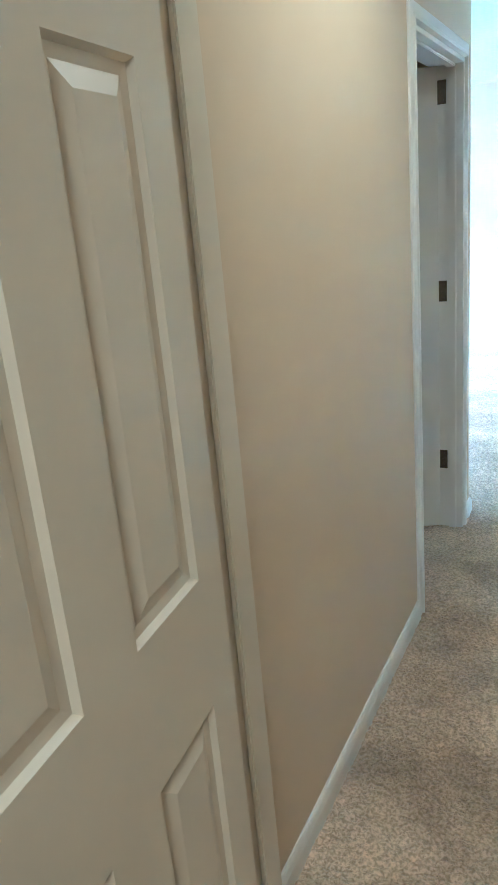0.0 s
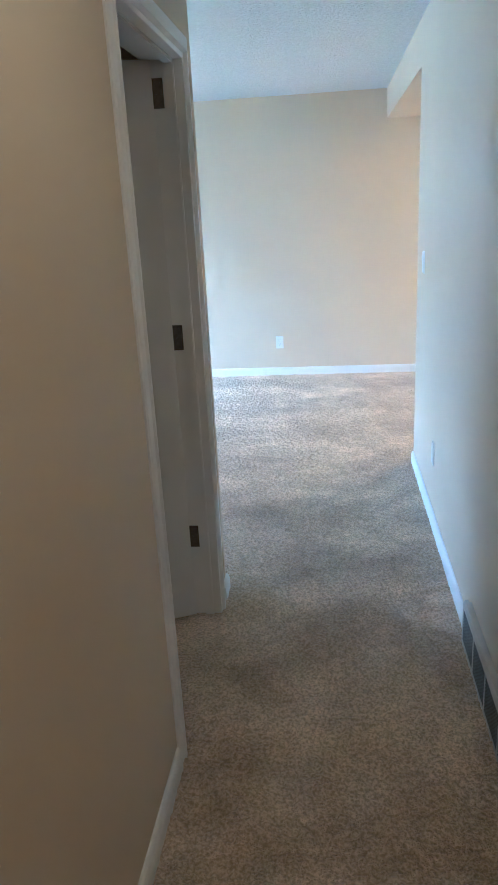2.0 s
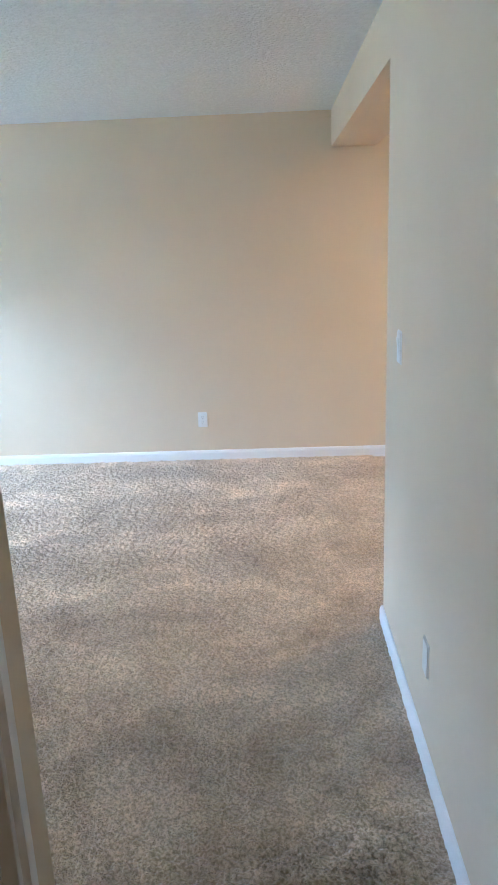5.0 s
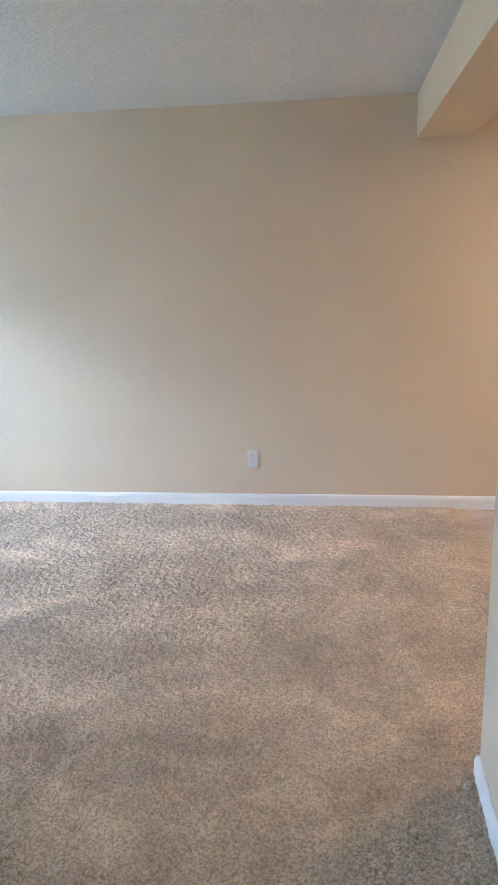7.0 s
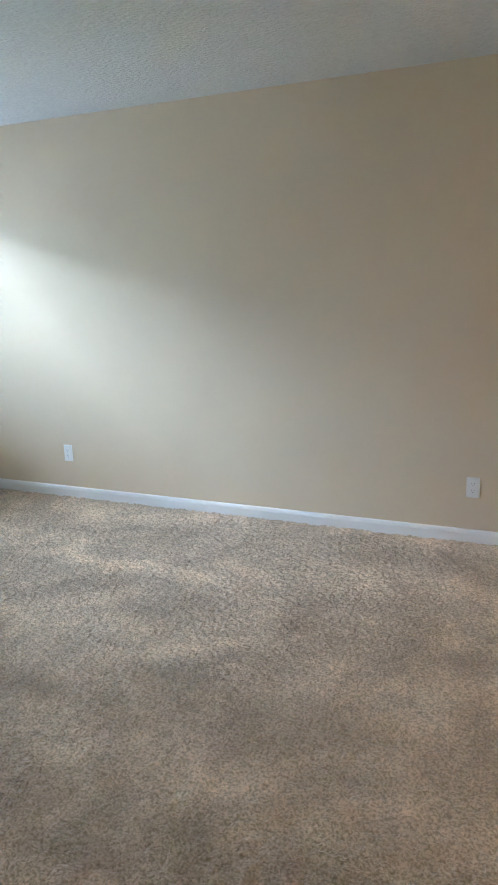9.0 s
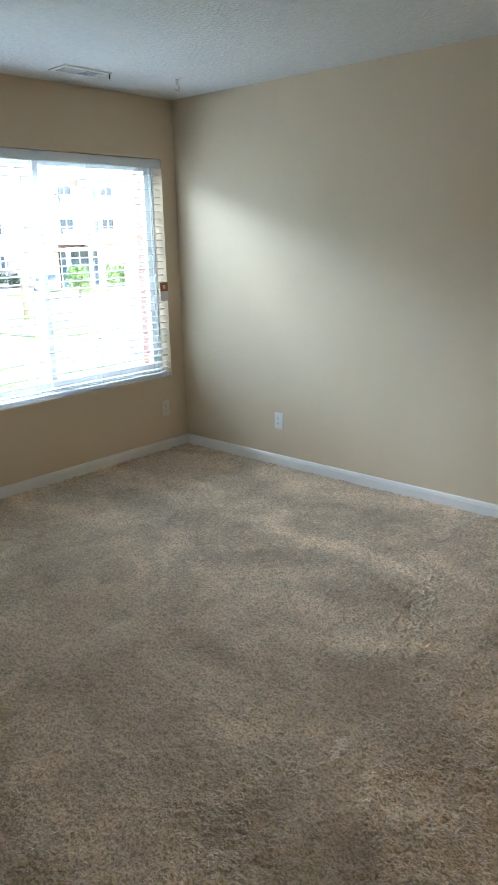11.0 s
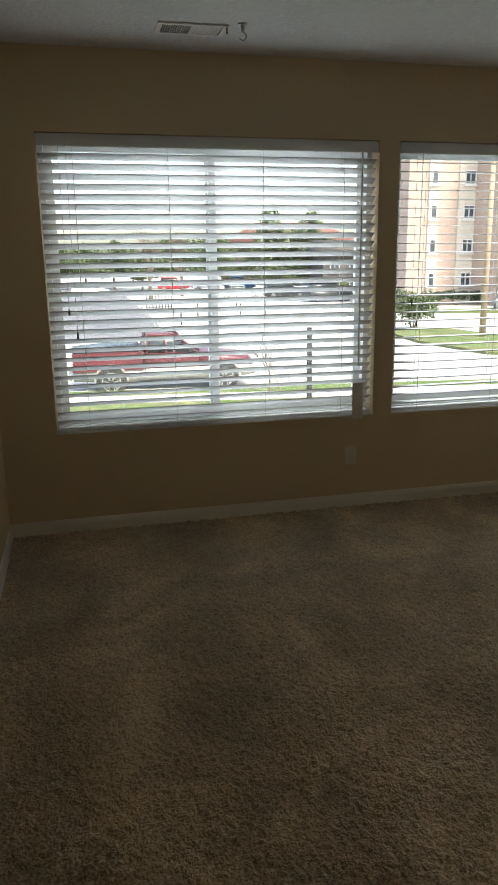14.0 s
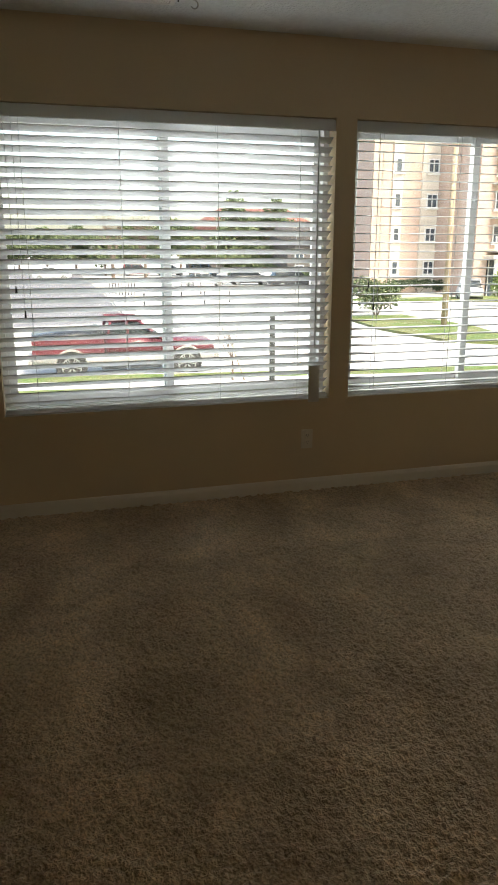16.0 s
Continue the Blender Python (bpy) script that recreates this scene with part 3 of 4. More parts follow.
def slat_mesh(length, width=0.050, thick=0.0028):
    """A crowned slat along y; x is across the slat."""
    bm = bmesh.new()
    n = 6
    rings = []
    for y in (-length / 2, length / 2):
        top = [((i / n - 0.5) * width, 0.0022 * (1 - (2 * i / n - 1) ** 2) + thick / 2) for i in range(n + 1)]
        bot = [(x, z - thick) for x, z in top[::-1]]
        rings.append([bm.verts.new((x, y, z)) for x, z in top + bot])
    k = len(rings[0])
    for j in range(k):
        f = bm.faces.new((rings[0][j], rings[0][(j + 1) % k], rings[1][(j + 1) % k], rings[1][j]))
        f.smooth = j not in (n, k - 1)
    bm.faces.new(rings[0][::-1]), bm.faces.new(rings[1])
    bmesh.ops.recalc_face_normals(bm, faces=bm.faces[:])
    me = bpy.data.meshes.new("slat")
    bm.to_mesh(me)
    bm.free()
    me.materials.append(M_BLIND)
    return me


def blind(y0, y1, tilt, pitch, label, cord_side, ladders):
    """An inside-mounted slatted blind that fills the opening from y0 to y1."""
    t = thing("window_blind", pose(W - 0.040, (y0 + y1) / 2, SILL), label, "window blind", "window blinds")
    L, H = y1 - y0 - 0.012, HEAD - SILL
    part("headrail", box((-0.026, -L / 2, H - 0.045), (0.024, L / 2, H - 0.003), 0.002, 2), M_BLIND, t)
    part("valance", box((0.027, -L / 2 - 0.004, H - 0.062), (0.034, L / 2 + 0.004, H - 0.008), 0.002, 2), M_BLIND, t, "white moulded valance strip")
    part("bottom_rail", box((-0.025, -L / 2, 0.010), (0.025, L / 2, 0.030), 0.004, 2), M_BLIND, t)
    me = slat_mesh(L - 0.004)
    n = int((H - 0.062 - 0.036) / pitch)
    rng = random.Random(int(y0 * 100) + 7)
    for i in range(n):
        s = new("slat", me)
        s.parent = t
        s.matrix_basis = pose(0, rng.uniform(-0.0015, 0.0015), 0.030 + pitch * (i + 0.6), rng.uniform(-0.05, 0.05), tilt + rng.uniform(-1.0, 1.0), 0)
    for y in ladders:
        bm = bmesh.new()
        for x in (-0.0255, 0.0255):
            add_box(bm, (x - 0.0006, y - 0.0012, 0.03), (x + 0.0006, y + 0.0012, H - 0.05))
        part("ladder_cord", bm, M_CORD, t)
    for k, (dy, z) in enumerate(((0.0, 0.66), (0.035, 0.54))):
        y = (-L / 2 + 0.10 + dy) if cord_side < 0 else (L / 2 - 0.10 - dy)
        c = part("lift_cord", tube((0.036, y, z), (0.036, y, H - 0.05), 0.0012, n=6), M_CORD, t)
        part("tassel", tube((0.036, y, z - 0.035), (0.036, y, z), 0.006, 0.003, 10), M_TASSEL, c, "small dark cord tassel")
    yw = L / 2 - 0.09 if cord_side < 0 else -L / 2 + 0.09
    part("tilt_wand", tube((0.040, yw, 0.30), (0.036, yw, H - 0.06), 0.004, n=8), M_CORD, t, "clear plastic tilt wand")
    return t


blind(*WIN1, -32, 0.0478, "white slatted blind with half-tilted slats", -1, (-0.72, -0.25, 0.25, 0.70))
blind(*WIN2, 3, 0.0478, "white slatted blind with fully open slats", -1, (-0.70, -0.22, 0.26, 0.72))
_t = thing("warning_tag", pose(W + 0.014, 0.407, 0.65), "grey paper warning tag hanging over the blind", "tag")
part("card", box((-0.001, -0.033, -0.105), (0.001, 0.033, 0.105), 0.0005, 1), M_TAG, _t)
part("picture", box((0.0012, -0.024, 0.030), (0.0018, 0.024, 0.095)), M_TAG, _t)
_t = thing("warning_tag", pose(W + 0.006, 2.325, 1.171), "orange and white warning tag on the blind", "tag")
part("card", box((-0.001, -0.036, -0.065), (0.001, 0.036, 0.065), 0.0005, 1), M_TAG, _t)
part("picture", box((0.0012, -0.035, 0.002), (0.0018, 0.035, 0.064)), M_TAG2, _t, "orange printed picture panel")
part("mark", box((0.002, -0.012, 0.020), (0.0024, 0.012, 0.046)), M_TAG, _t)



# ---- outdoors: materials ----
M_CONC = grained("pale_concrete", (0.50, 0.49, 0.46), (0.42, 0.41, 0.39), 0.6, 0.9, 0.3, 40, c3=(0.46, 0.45, 0.43), scale3=0.12)
M_WALK = grained("sidewalk_concrete", (0.58, 0.57, 0.54), (0.50, 0.49, 0.46), 2, 0.9, 0.3, 60)
M_ASPH = grained("worn_asphalt", (0.20, 0.20, 0.21), (0.15, 0.15, 0.16), 0.5, 0.9, 0.4, 60)
M_GRASS = grained("mown_grass", (0.085, 0.15, 0.03), (0.14, 0.20, 0.055), 6, 0.9, 0.8, 60, c3=(0.18, 0.19, 0.08), scale3=0.8, dist=0.03)
M_CREAM = grained("cream_panel", (0.66, 0.60, 0.52), (0.60, 0.55, 0.48), 1.5, 0.7)
M_WHITE = grained("white_outdoor_paint", (0.78, 0.78, 0.76), (0.70, 0.70, 0.68), 2, 0.5)
M_PANE = mat("dark_window_pane", (0.06, 0.08, 0.10), 0.08)
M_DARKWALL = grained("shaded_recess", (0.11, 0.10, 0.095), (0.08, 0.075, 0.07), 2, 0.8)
M_ROOF = grained("red_roof_tiles", (0.24, 0.11, 0.085), (0.19, 0.09, 0.075), 3, 0.8)
M_WOOD = grained("weathered_pole_wood", (0.46, 0.36, 0.25), (0.38, 0.29, 0.20), 5, 0.85, 0.5, 30)
M_STEEL = grained("dark_steel_post", (0.05, 0.055, 0.06), (0.08, 0.085, 0.09), 12, 0.5, metal=0.4)
M_TYRE = grained("tyre_rubber", (0.025, 0.025, 0.027), (0.04, 0.04, 0.04), 20, 0.8)
M_RIM = grained("alloy_rim", (0.62, 0.63, 0.64), (0.52, 0.53, 0.54), 12, 0.3, metal=0.8)
M_MAROON = grained("maroon_car_paint", (0.14, 0.032, 0.042), (0.11, 0.025, 0.034), 2, 0.3)
M_GREYPAINT = grained("grey_two_tone_paint", (0.36, 0.35, 0.33), (0.31, 0.30, 0.29), 2, 0.35)
M_SILVER = grained("silver_car_paint", (0.55, 0.57, 0.60), (0.50, 0.52, 0.55), 2, 0.3, metal=0.3)
M_WHITECAR = grained("white_car_paint", (0.78, 0.79, 0.80), (0.74, 0.75, 0.76), 2, 0.3)
M_REDCAR = grained("red_car_paint", (0.42, 0.04, 0.05), (0.36, 0.03, 0.04), 2, 0.3)
M_BLUECAR = grained("blue_car_paint", (0.06, 0.22, 0.48), (0.05, 0.18, 0.42), 2, 0.3)
M_BLACKCAR = grained("black_car_paint", (0.03, 0.035, 0.04), (0.05, 0.055, 0.06), 2, 0.25)
M_CARGLASS = mat("tinted_car_glass", (0.03, 0.04, 0.045), 0.06)
M_LAMP = mat("headlamp_lens", (0.75, 0.76, 0.78), 0.15)
M_BARK = grained("bark", (0.12, 0.09, 0.07), (0.17, 0.13, 0.10), 14, 0.9, 0.5, 40)


def leafy(name, c1, c2):
    m = mat(name, c1, 0.7)
    b = m.node_tree.nodes["Principled BSDF"]
    g = m.node_tree.nodes.new("ShaderNodeNewGeometry")
    mix = m.node_tree.nodes.new("ShaderNodeMix")
    mix.data_type = "RGBA"
    mix.inputs[6].default_value, mix.inputs[7].default_value = (*c1, 1), (*c2, 1)
    link(m, g.outputs["Random Per Island"], mix.inputs[0])
    link(m, mix.outputs[2], b.inputs["Base Color"])
    return m


M_LEAF = leafy("spring_leaves", (0.075, 0.11, 0.05), (0.15, 0.185, 0.09))
M_LEAF_B = leafy("bright_leaves", (0.10, 0.16, 0.035), (0.18, 0.25, 0.07))
M_LEAF_D = leafy("dark_leaves", (0.03, 0.055, 0.028), (0.07, 0.10, 0.05))


def brick_material(name, c1, c2, mortar, scale=1.0):
    m = mat(name, c1, 0.85)
    b = m.node_tree.nodes["Principled BSDF"]
    co = m.node_tree.nodes.new("ShaderNodeTexCoord")
    sep, mp = m.node_tree.nodes.new("ShaderNodeSeparateXYZ"), m.node_tree.nodes.new("ShaderNodeCombineXYZ")
    br = m.node_tree.nodes.new("ShaderNodeTexBrick")
    br.inputs["Color1"].default_value, br.inputs["Color2"].default_value, br.inputs["Mortar"].default_value = (*c1, 1), (*c2, 1), (*mortar, 1)
    br.inputs["Scale"].default_value = scale
    br.inputs["Brick Width"].default_value, br.inputs["Row Height"].default_value, br.inputs["Mortar Size"].default_value = 0.21, 0.075, 0.006
    link(m, co.outputs["Object"], sep.inputs[0])
    link(m, sep.outputs["Y"], mp.inputs["X"])
    link(m, sep.outputs["Z"], mp.inputs["Y"])
    link(m, mp.outputs[0], br.inputs["Vector"])
    link(m, br.outputs["Color"], b.inputs["Base Color"])
    return m


M_BRICK = brick_material("pale_red_brick", (0.50, 0.37, 0.30), (0.45, 0.32, 0.26), (0.56, 0.51, 0.46))
M_BRICK_ONE = grained("red_brick", (0.30, 0.11, 0.075), (0.22, 0.08, 0.055), 18, 0.85, 0.6, 120)
M_MORTAR = grained("grey_mortar", (0.34, 0.32, 0.29), (0.28, 0.26, 0.24), 25, 0.95, 0.5, 150)

# ---- ground, street and lawns ----
structure("ground", box((-700, -500, GROUND - 0.3), (W - 0.9, 600, GROUND)), M_CONC, "pale concrete street and parking lot", "street")


def slab(name, pts, z0, z1, material, label, category):
    bm = bmesh.new()
    lo = [bm.verts.new((x, y, z0)) for x, y in pts]
    hi = [bm.verts.new((x, y, z1)) for x, y in pts]
    bm.faces.new(hi), bm.faces.new(lo[::-1])
    for i in range(len(pts)):
        j = (i + 1) % len(pts)
        bm.faces.new((lo[i], lo[j], hi[j], hi[i]))
    bmesh.ops.recalc_face_normals(bm, faces=bm.faces[:])
    return structure(name, bm, material, label, category)


def strip(x_far, x_near, y0=-60, y1=80, slope=0.13):
    return [(x_far + slope * (y0 - 2.5), y0), (x_near + slope * (y0 - 2.5), y0), (x_near + slope * (y1 - 2.5), y1), (x_far + slope * (y1 - 2.5), y1)]


slab("lawn", strip(-19.1, -7.0), GROUND - 0.05, GROUND + 0.13, M_GRASS, "mown green lawn in front of the house", "lawn")
slab("pavement", strip(-20.2, -19.1), GROUND - 0.05, GROUND + 0.135, M_WALK, "pale concrete sidewalk", "pavement")
slab("verge", strip(-21.15, -20.2), GROUND - 0.05, GROUND + 0.13, M_GRASS, "green grass verge along the kerb", "lawn")
slab("kerb", strip(-21.30, -21.15), GROUND - 0.05, GROUND + 0.13, M_WALK, "concrete kerb", "kerb")
ISLE = [(-37, 14.6), (-31, 13.9), (-26.2, 14.5), (-25.0, 16.0), (-26.0, 17.6), (-31, 18.6), (-37, 18.2)]
slab("lawn_island", ISLE, GROUND - 0.05, GROUND + 0.11, M_GRASS, "patchy grass island with a kerb", "lawn")
slab("asphalt_lot", [(-64, 4.4), (-38, 3.3), (-30, -40), (-140, -40), (-140, 6)], GROUND - 0.04, GROUND + 0.006, M_ASPH, "worn grey asphalt lot", "road")
slab("kerb", [(-64, 4.5), (-38, 3.4), (-38, 3.9), (-64, 5.2)], GROUND - 0.05, GROUND + 0.14, M_WALK, "white concrete kerb", "kerb")
slab("lawn_far", [(-49.6, 20), (-44.5, 31.5), (-44.5, 60), (-49.6, 60)], GROUND - 0.05, GROUND + 0.12, M_GRASS, "lawn before the flats", "lawn")


# ---- plants ----
def foliage(blobs, count, size, seed, flat=1.0):
    """Many small leaf quads scattered through ellipsoids given as (centre, radii)."""
    rng = np.random.RandomState(seed)
    vol = np.array([r[0] * r[1] * r[2] for _, r in blobs])
    pick = rng.choice(len(blobs), count, p=vol / vol.sum())
    c = np.array([b[0] for b in blobs], float)[pick]
    r = np.array([b[1] for b in blobs], float)[pick]
    d = rng.normal(size=(count, 3))
    d /= np.linalg.norm(d, axis=1)[:, None]
    p = c + d * r * (rng.uniform(0.35, 1.0, (count, 1)) ** 0.5) + rng.normal(size=(count, 3)) * size * 0.4
    u = rng.normal(size=(count, 3))
    u /= np.linalg.norm(u, axis=1)[:, None]
    v = np.cross(u, rng.normal(size=(count, 3)))
    v /= np.linalg.norm(v, axis=1)[:, None]
    s = size * rng.uniform(0.5, 1.3, (count, 1))
    u, v = u * s, v * s * 0.55
    verts = np.stack([p - u, p + v, p + u, p - v], 1).reshape(-1, 3)
    faces = np.arange(count * 4).reshape(-1, 4)
    me = bpy.data.meshes.new("leaves")
    me.from_pydata(verts.tolist(), [], faces.tolist())
    return me


def limbs_bm(height, spread, seed, levels=4, r0=0.16):
    bm = bmesh.new()
    rng = random.Random(seed)

    def grow(a, d, length, r, level):
        b = a + d * length
        add_cyl(bm, a, b, r, r * 0.62, 7)
        if level == 0:
            return
        for _ in range(3):
            n = (d + Vector((rng.uniform(-1, 1), rng.uniform(-1, 1), rng.uniform(-0.2, 0.8))) * spread).normalized()
            grow(a + d * length * rng.uniform(0.6, 1.0), n, length * rng.uniform(0.55, 0.8), r * 0.55, level - 1)
    grow(Vector((0, 0, 0)), Vector((0, 0, 1)), height * 0.35, r0, levels)
    return bm


def tree(x, y, height, width, seed, label, material, leaves=2600, leaf=0.22, levels=3, conifer=False):
    t = thing("tree", pose(x, y, GROUND), label, "tree")
    part("trunk", limbs_bm(height, 0.55, seed, levels, 0.02 * height + 0.05), M_BARK, t)
    if leaves:
        rng = random.Random(seed)
        blobs = []
        if conifer:
            for k in range(9):
                z = height * (0.12 + 0.095 * k)
                r = width * 0.5 * (1.05 - 0.1 * k)
                for j in range(3):
                    a = rng.uniform(0, 6.28)
                    blobs.append(((r * 0.45 * math.cos(a), r * 0.45 * math.sin(a), z), (r * 0.6, r * 0.6, height * 0.06)))
        else:
            for k in range(14):
                a, q = rng.uniform(0, 6.28), rng.uniform(0.1, 0.75)
                blobs.append(((width * 0.5 * q * math.cos(a), width * 0.5 * q * math.sin(a), height * rng.uniform(0.35, 0.9)), (width * rng.uniform(0.13, 0.24), width * rng.uniform(0.13, 0.24), height * rng.uniform(0.07, 0.14))))
        me = foliage(blobs, leaves, leaf, seed)
        me.materials.append(material)
        c = new("crown", me)
        c.parent = t
    return t


def bush(name, x, y, w, d, h, seed, label, material, count=1600, leaf=0.09):
    t = thing(name, pose(x, y, GROUND + 0.1), label, name)
    rng = random.Random(seed)
    blobs = [((rng.uniform(-0.3, 0.3) * w, rng.uniform(-0.3, 0.3) * d, h * rng.uniform(0.3, 0.72)), (w * rng.uniform(0.2, 0.3), d * rng.uniform(0.2, 0.3), h * rng.uniform(0.2, 0.3))) for _ in range(11)]
    me = foliage(blobs, count, leaf, seed)
    me.materials.append(material)
    c = new("leaves", me)
    c.parent = t
    bm = bmesh.new()
    for _ in range(7):
        a = rng.uniform(0, 6.28)
        add_cyl(bm, (0.06 * math.cos(a), 0.06 * math.sin(a), -0.1), (0.28 * w * math.cos(a), 0.28 * d * math.sin(a), h * 0.6), 0.025, 0.01, 6)
    part("stems", bm, M_BARK, t)
    return t


# ---- cars ----
def wheel(parent, x, y, r, side):
    bm = tube((x, y - 0.11, r), (x, y + 0.11, r), r, n=28)
    bmesh.ops.bevel(bm, geom=[e for e in bm.edges if len(e.link_faces) == 2 and any(len(f.verts) > 4 for f in e.link_faces)], offset=0.035, segments=2, affect="EDGES")
    w = part("wheel", bm, M_TYRE, parent, "black tyre on an alloy rim")
    yo = y + side * 0.112
    bm = bmesh.new()
    add_cyl(bm, (x, yo - side * 0.03, r), (x, yo + side * 0.004, r), r * 0.18, n=16)
    for k in range(6):
        a = math.pi / 3 * k
        for da in (-0.16, 0.16):
            add_cyl(bm, (x + 0.05 * math.cos(a), yo, r + 0.05 * math.sin(a)), (x + r * 0.66 * math.cos(a + da), yo, r + r * 0.66 * math.sin(a + da)), 0.020, n=6)
    n = 28
    for k in range(n):
        a, b = 2 * math.pi * k / n, 2 * math.pi * (k + 1) / n
        add_cyl(bm, (x + r * 0.68 * math.cos(a), yo, r + r * 0.68 * math.sin(a)), (x + r * 0.68 * math.cos(b), yo, r + r * 0.68 * math.sin(b)), 0.024, n=6)
    part("rim", bm, M_RIM, w)


def loft(sections):
    """A closed shell through rings of equal length."""
    bm = bmesh.new()
    rings = [[bm.verts.new(p) for p in s] for s in sections]
    k = len(rings[0])
    for a, b in zip(rings, rings[1:]):
        for j in range(k):
            bm.faces.new((a[j], a[(j + 1) % k], b[(j + 1) % k], b[j]))
    bm.faces.new(rings[0]), bm.faces.new(rings[-1][::-1])
    bmesh.ops.recalc_face_normals(bm, faces=bm.faces[:])
    for f in bm.faces:
        f.smooth = len(f.verts) == 4
    return bm


def body_ring(x, w, z0, z1, crown=0.06):
    h = w / 2
    return [(x, -h * 0.92, z0), (x, -h, z0 + 0.12), (x, -h, z0 + (z1 - z0) * 0.65), (x, -h * 0.94, z1 - 0.02), (x, -h * 0.6, z1 + crown * 0.6), (x, 0, z1 + crown), (x, h * 0.6, z1 + crown * 0.6), (x, h * 0.94, z1 - 0.02), (x, h, z0 + (z1 - z0) * 0.65), (x, h, z0 + 0.12), (x, h * 0.92, z0)]


def sedan(m, paint, label, length=4.4, suv=False, group=""):
    t = thing("car", m, label, "car", group)
    L, wdt, zb = length / 2, 1.76, 0.24
    top = 0.98 if suv else 0.88
    part("body", loft([body_ring(-L, 1.5, 0.38, top - 0.12), body_ring(-L + 0.25, wdt, zb, top), body_ring(-0.6, wdt, zb, top + 0.03), body_ring(0.8, wdt, zb, top), body_ring(L - 0.5, wdt, zb, top - 0.14), body_ring(L, 1.4, 0.36, top - 0.30)]), paint, t)
    rt = 1.72 if suv else 1.42
    xa, xb, xc, xd = (-L + 0.12, -L + 0.45, 0.35, 1.05) if suv else (-L + 0.55, -0.95, 0.30, 1.05)
    part("windows", loft([body_ring(xa, 1.5, top - 0.05, top + 0.02, 0.01), body_ring(xb, 1.38, top - 0.05, rt - 0.05, 0.02), body_ring(xc, 1.38, top - 0.05, rt - 0.05, 0.02), body_ring(xd, 1.5, top - 0.05, top + 0.02, 0.01)]), M_CARGLASS, t, "dark tinted car windows")
    part("roof", loft([body_ring(xb - 0.05, 1.30, rt - 0.05, rt - 0.02, 0.03), body_ring((xb + xc) / 2, 1.34, rt - 0.05, rt, 0.05), body_ring(xc + 0.08, 1.30, rt - 0.06, rt - 0.03, 0.03)]), paint, t)
    for x in (xb + 0.02, (xb + xc) / 2, xc + 0.1):
        for s in (-1, 1):
            part("pillar", tube((x, s * 0.78, top - 0.02), (x, s * 0.66, rt - 0.02), 0.03, n=6), paint, t)
    for x in (-L + 0.85, L - 0.85):
        for s in (-1, 1):
            wheel(t, x, s * 0.78, 0.32, s)
    for s in (-1, 1):
        part("headlight", box((L - 0.30, s * 0.62 - 0.14, 0.58), (L - 0.04, s * 0.62 + 0.14, 0.70), 0.03, 2), M_LAMP, t)
        part("tail_light", box((-L + 0.02, s * 0.62 - 0.12, 0.66), (-L + 0.20, s * 0.62 + 0.12, 0.80), 0.03, 2), M_REDCAR, t)
    return t


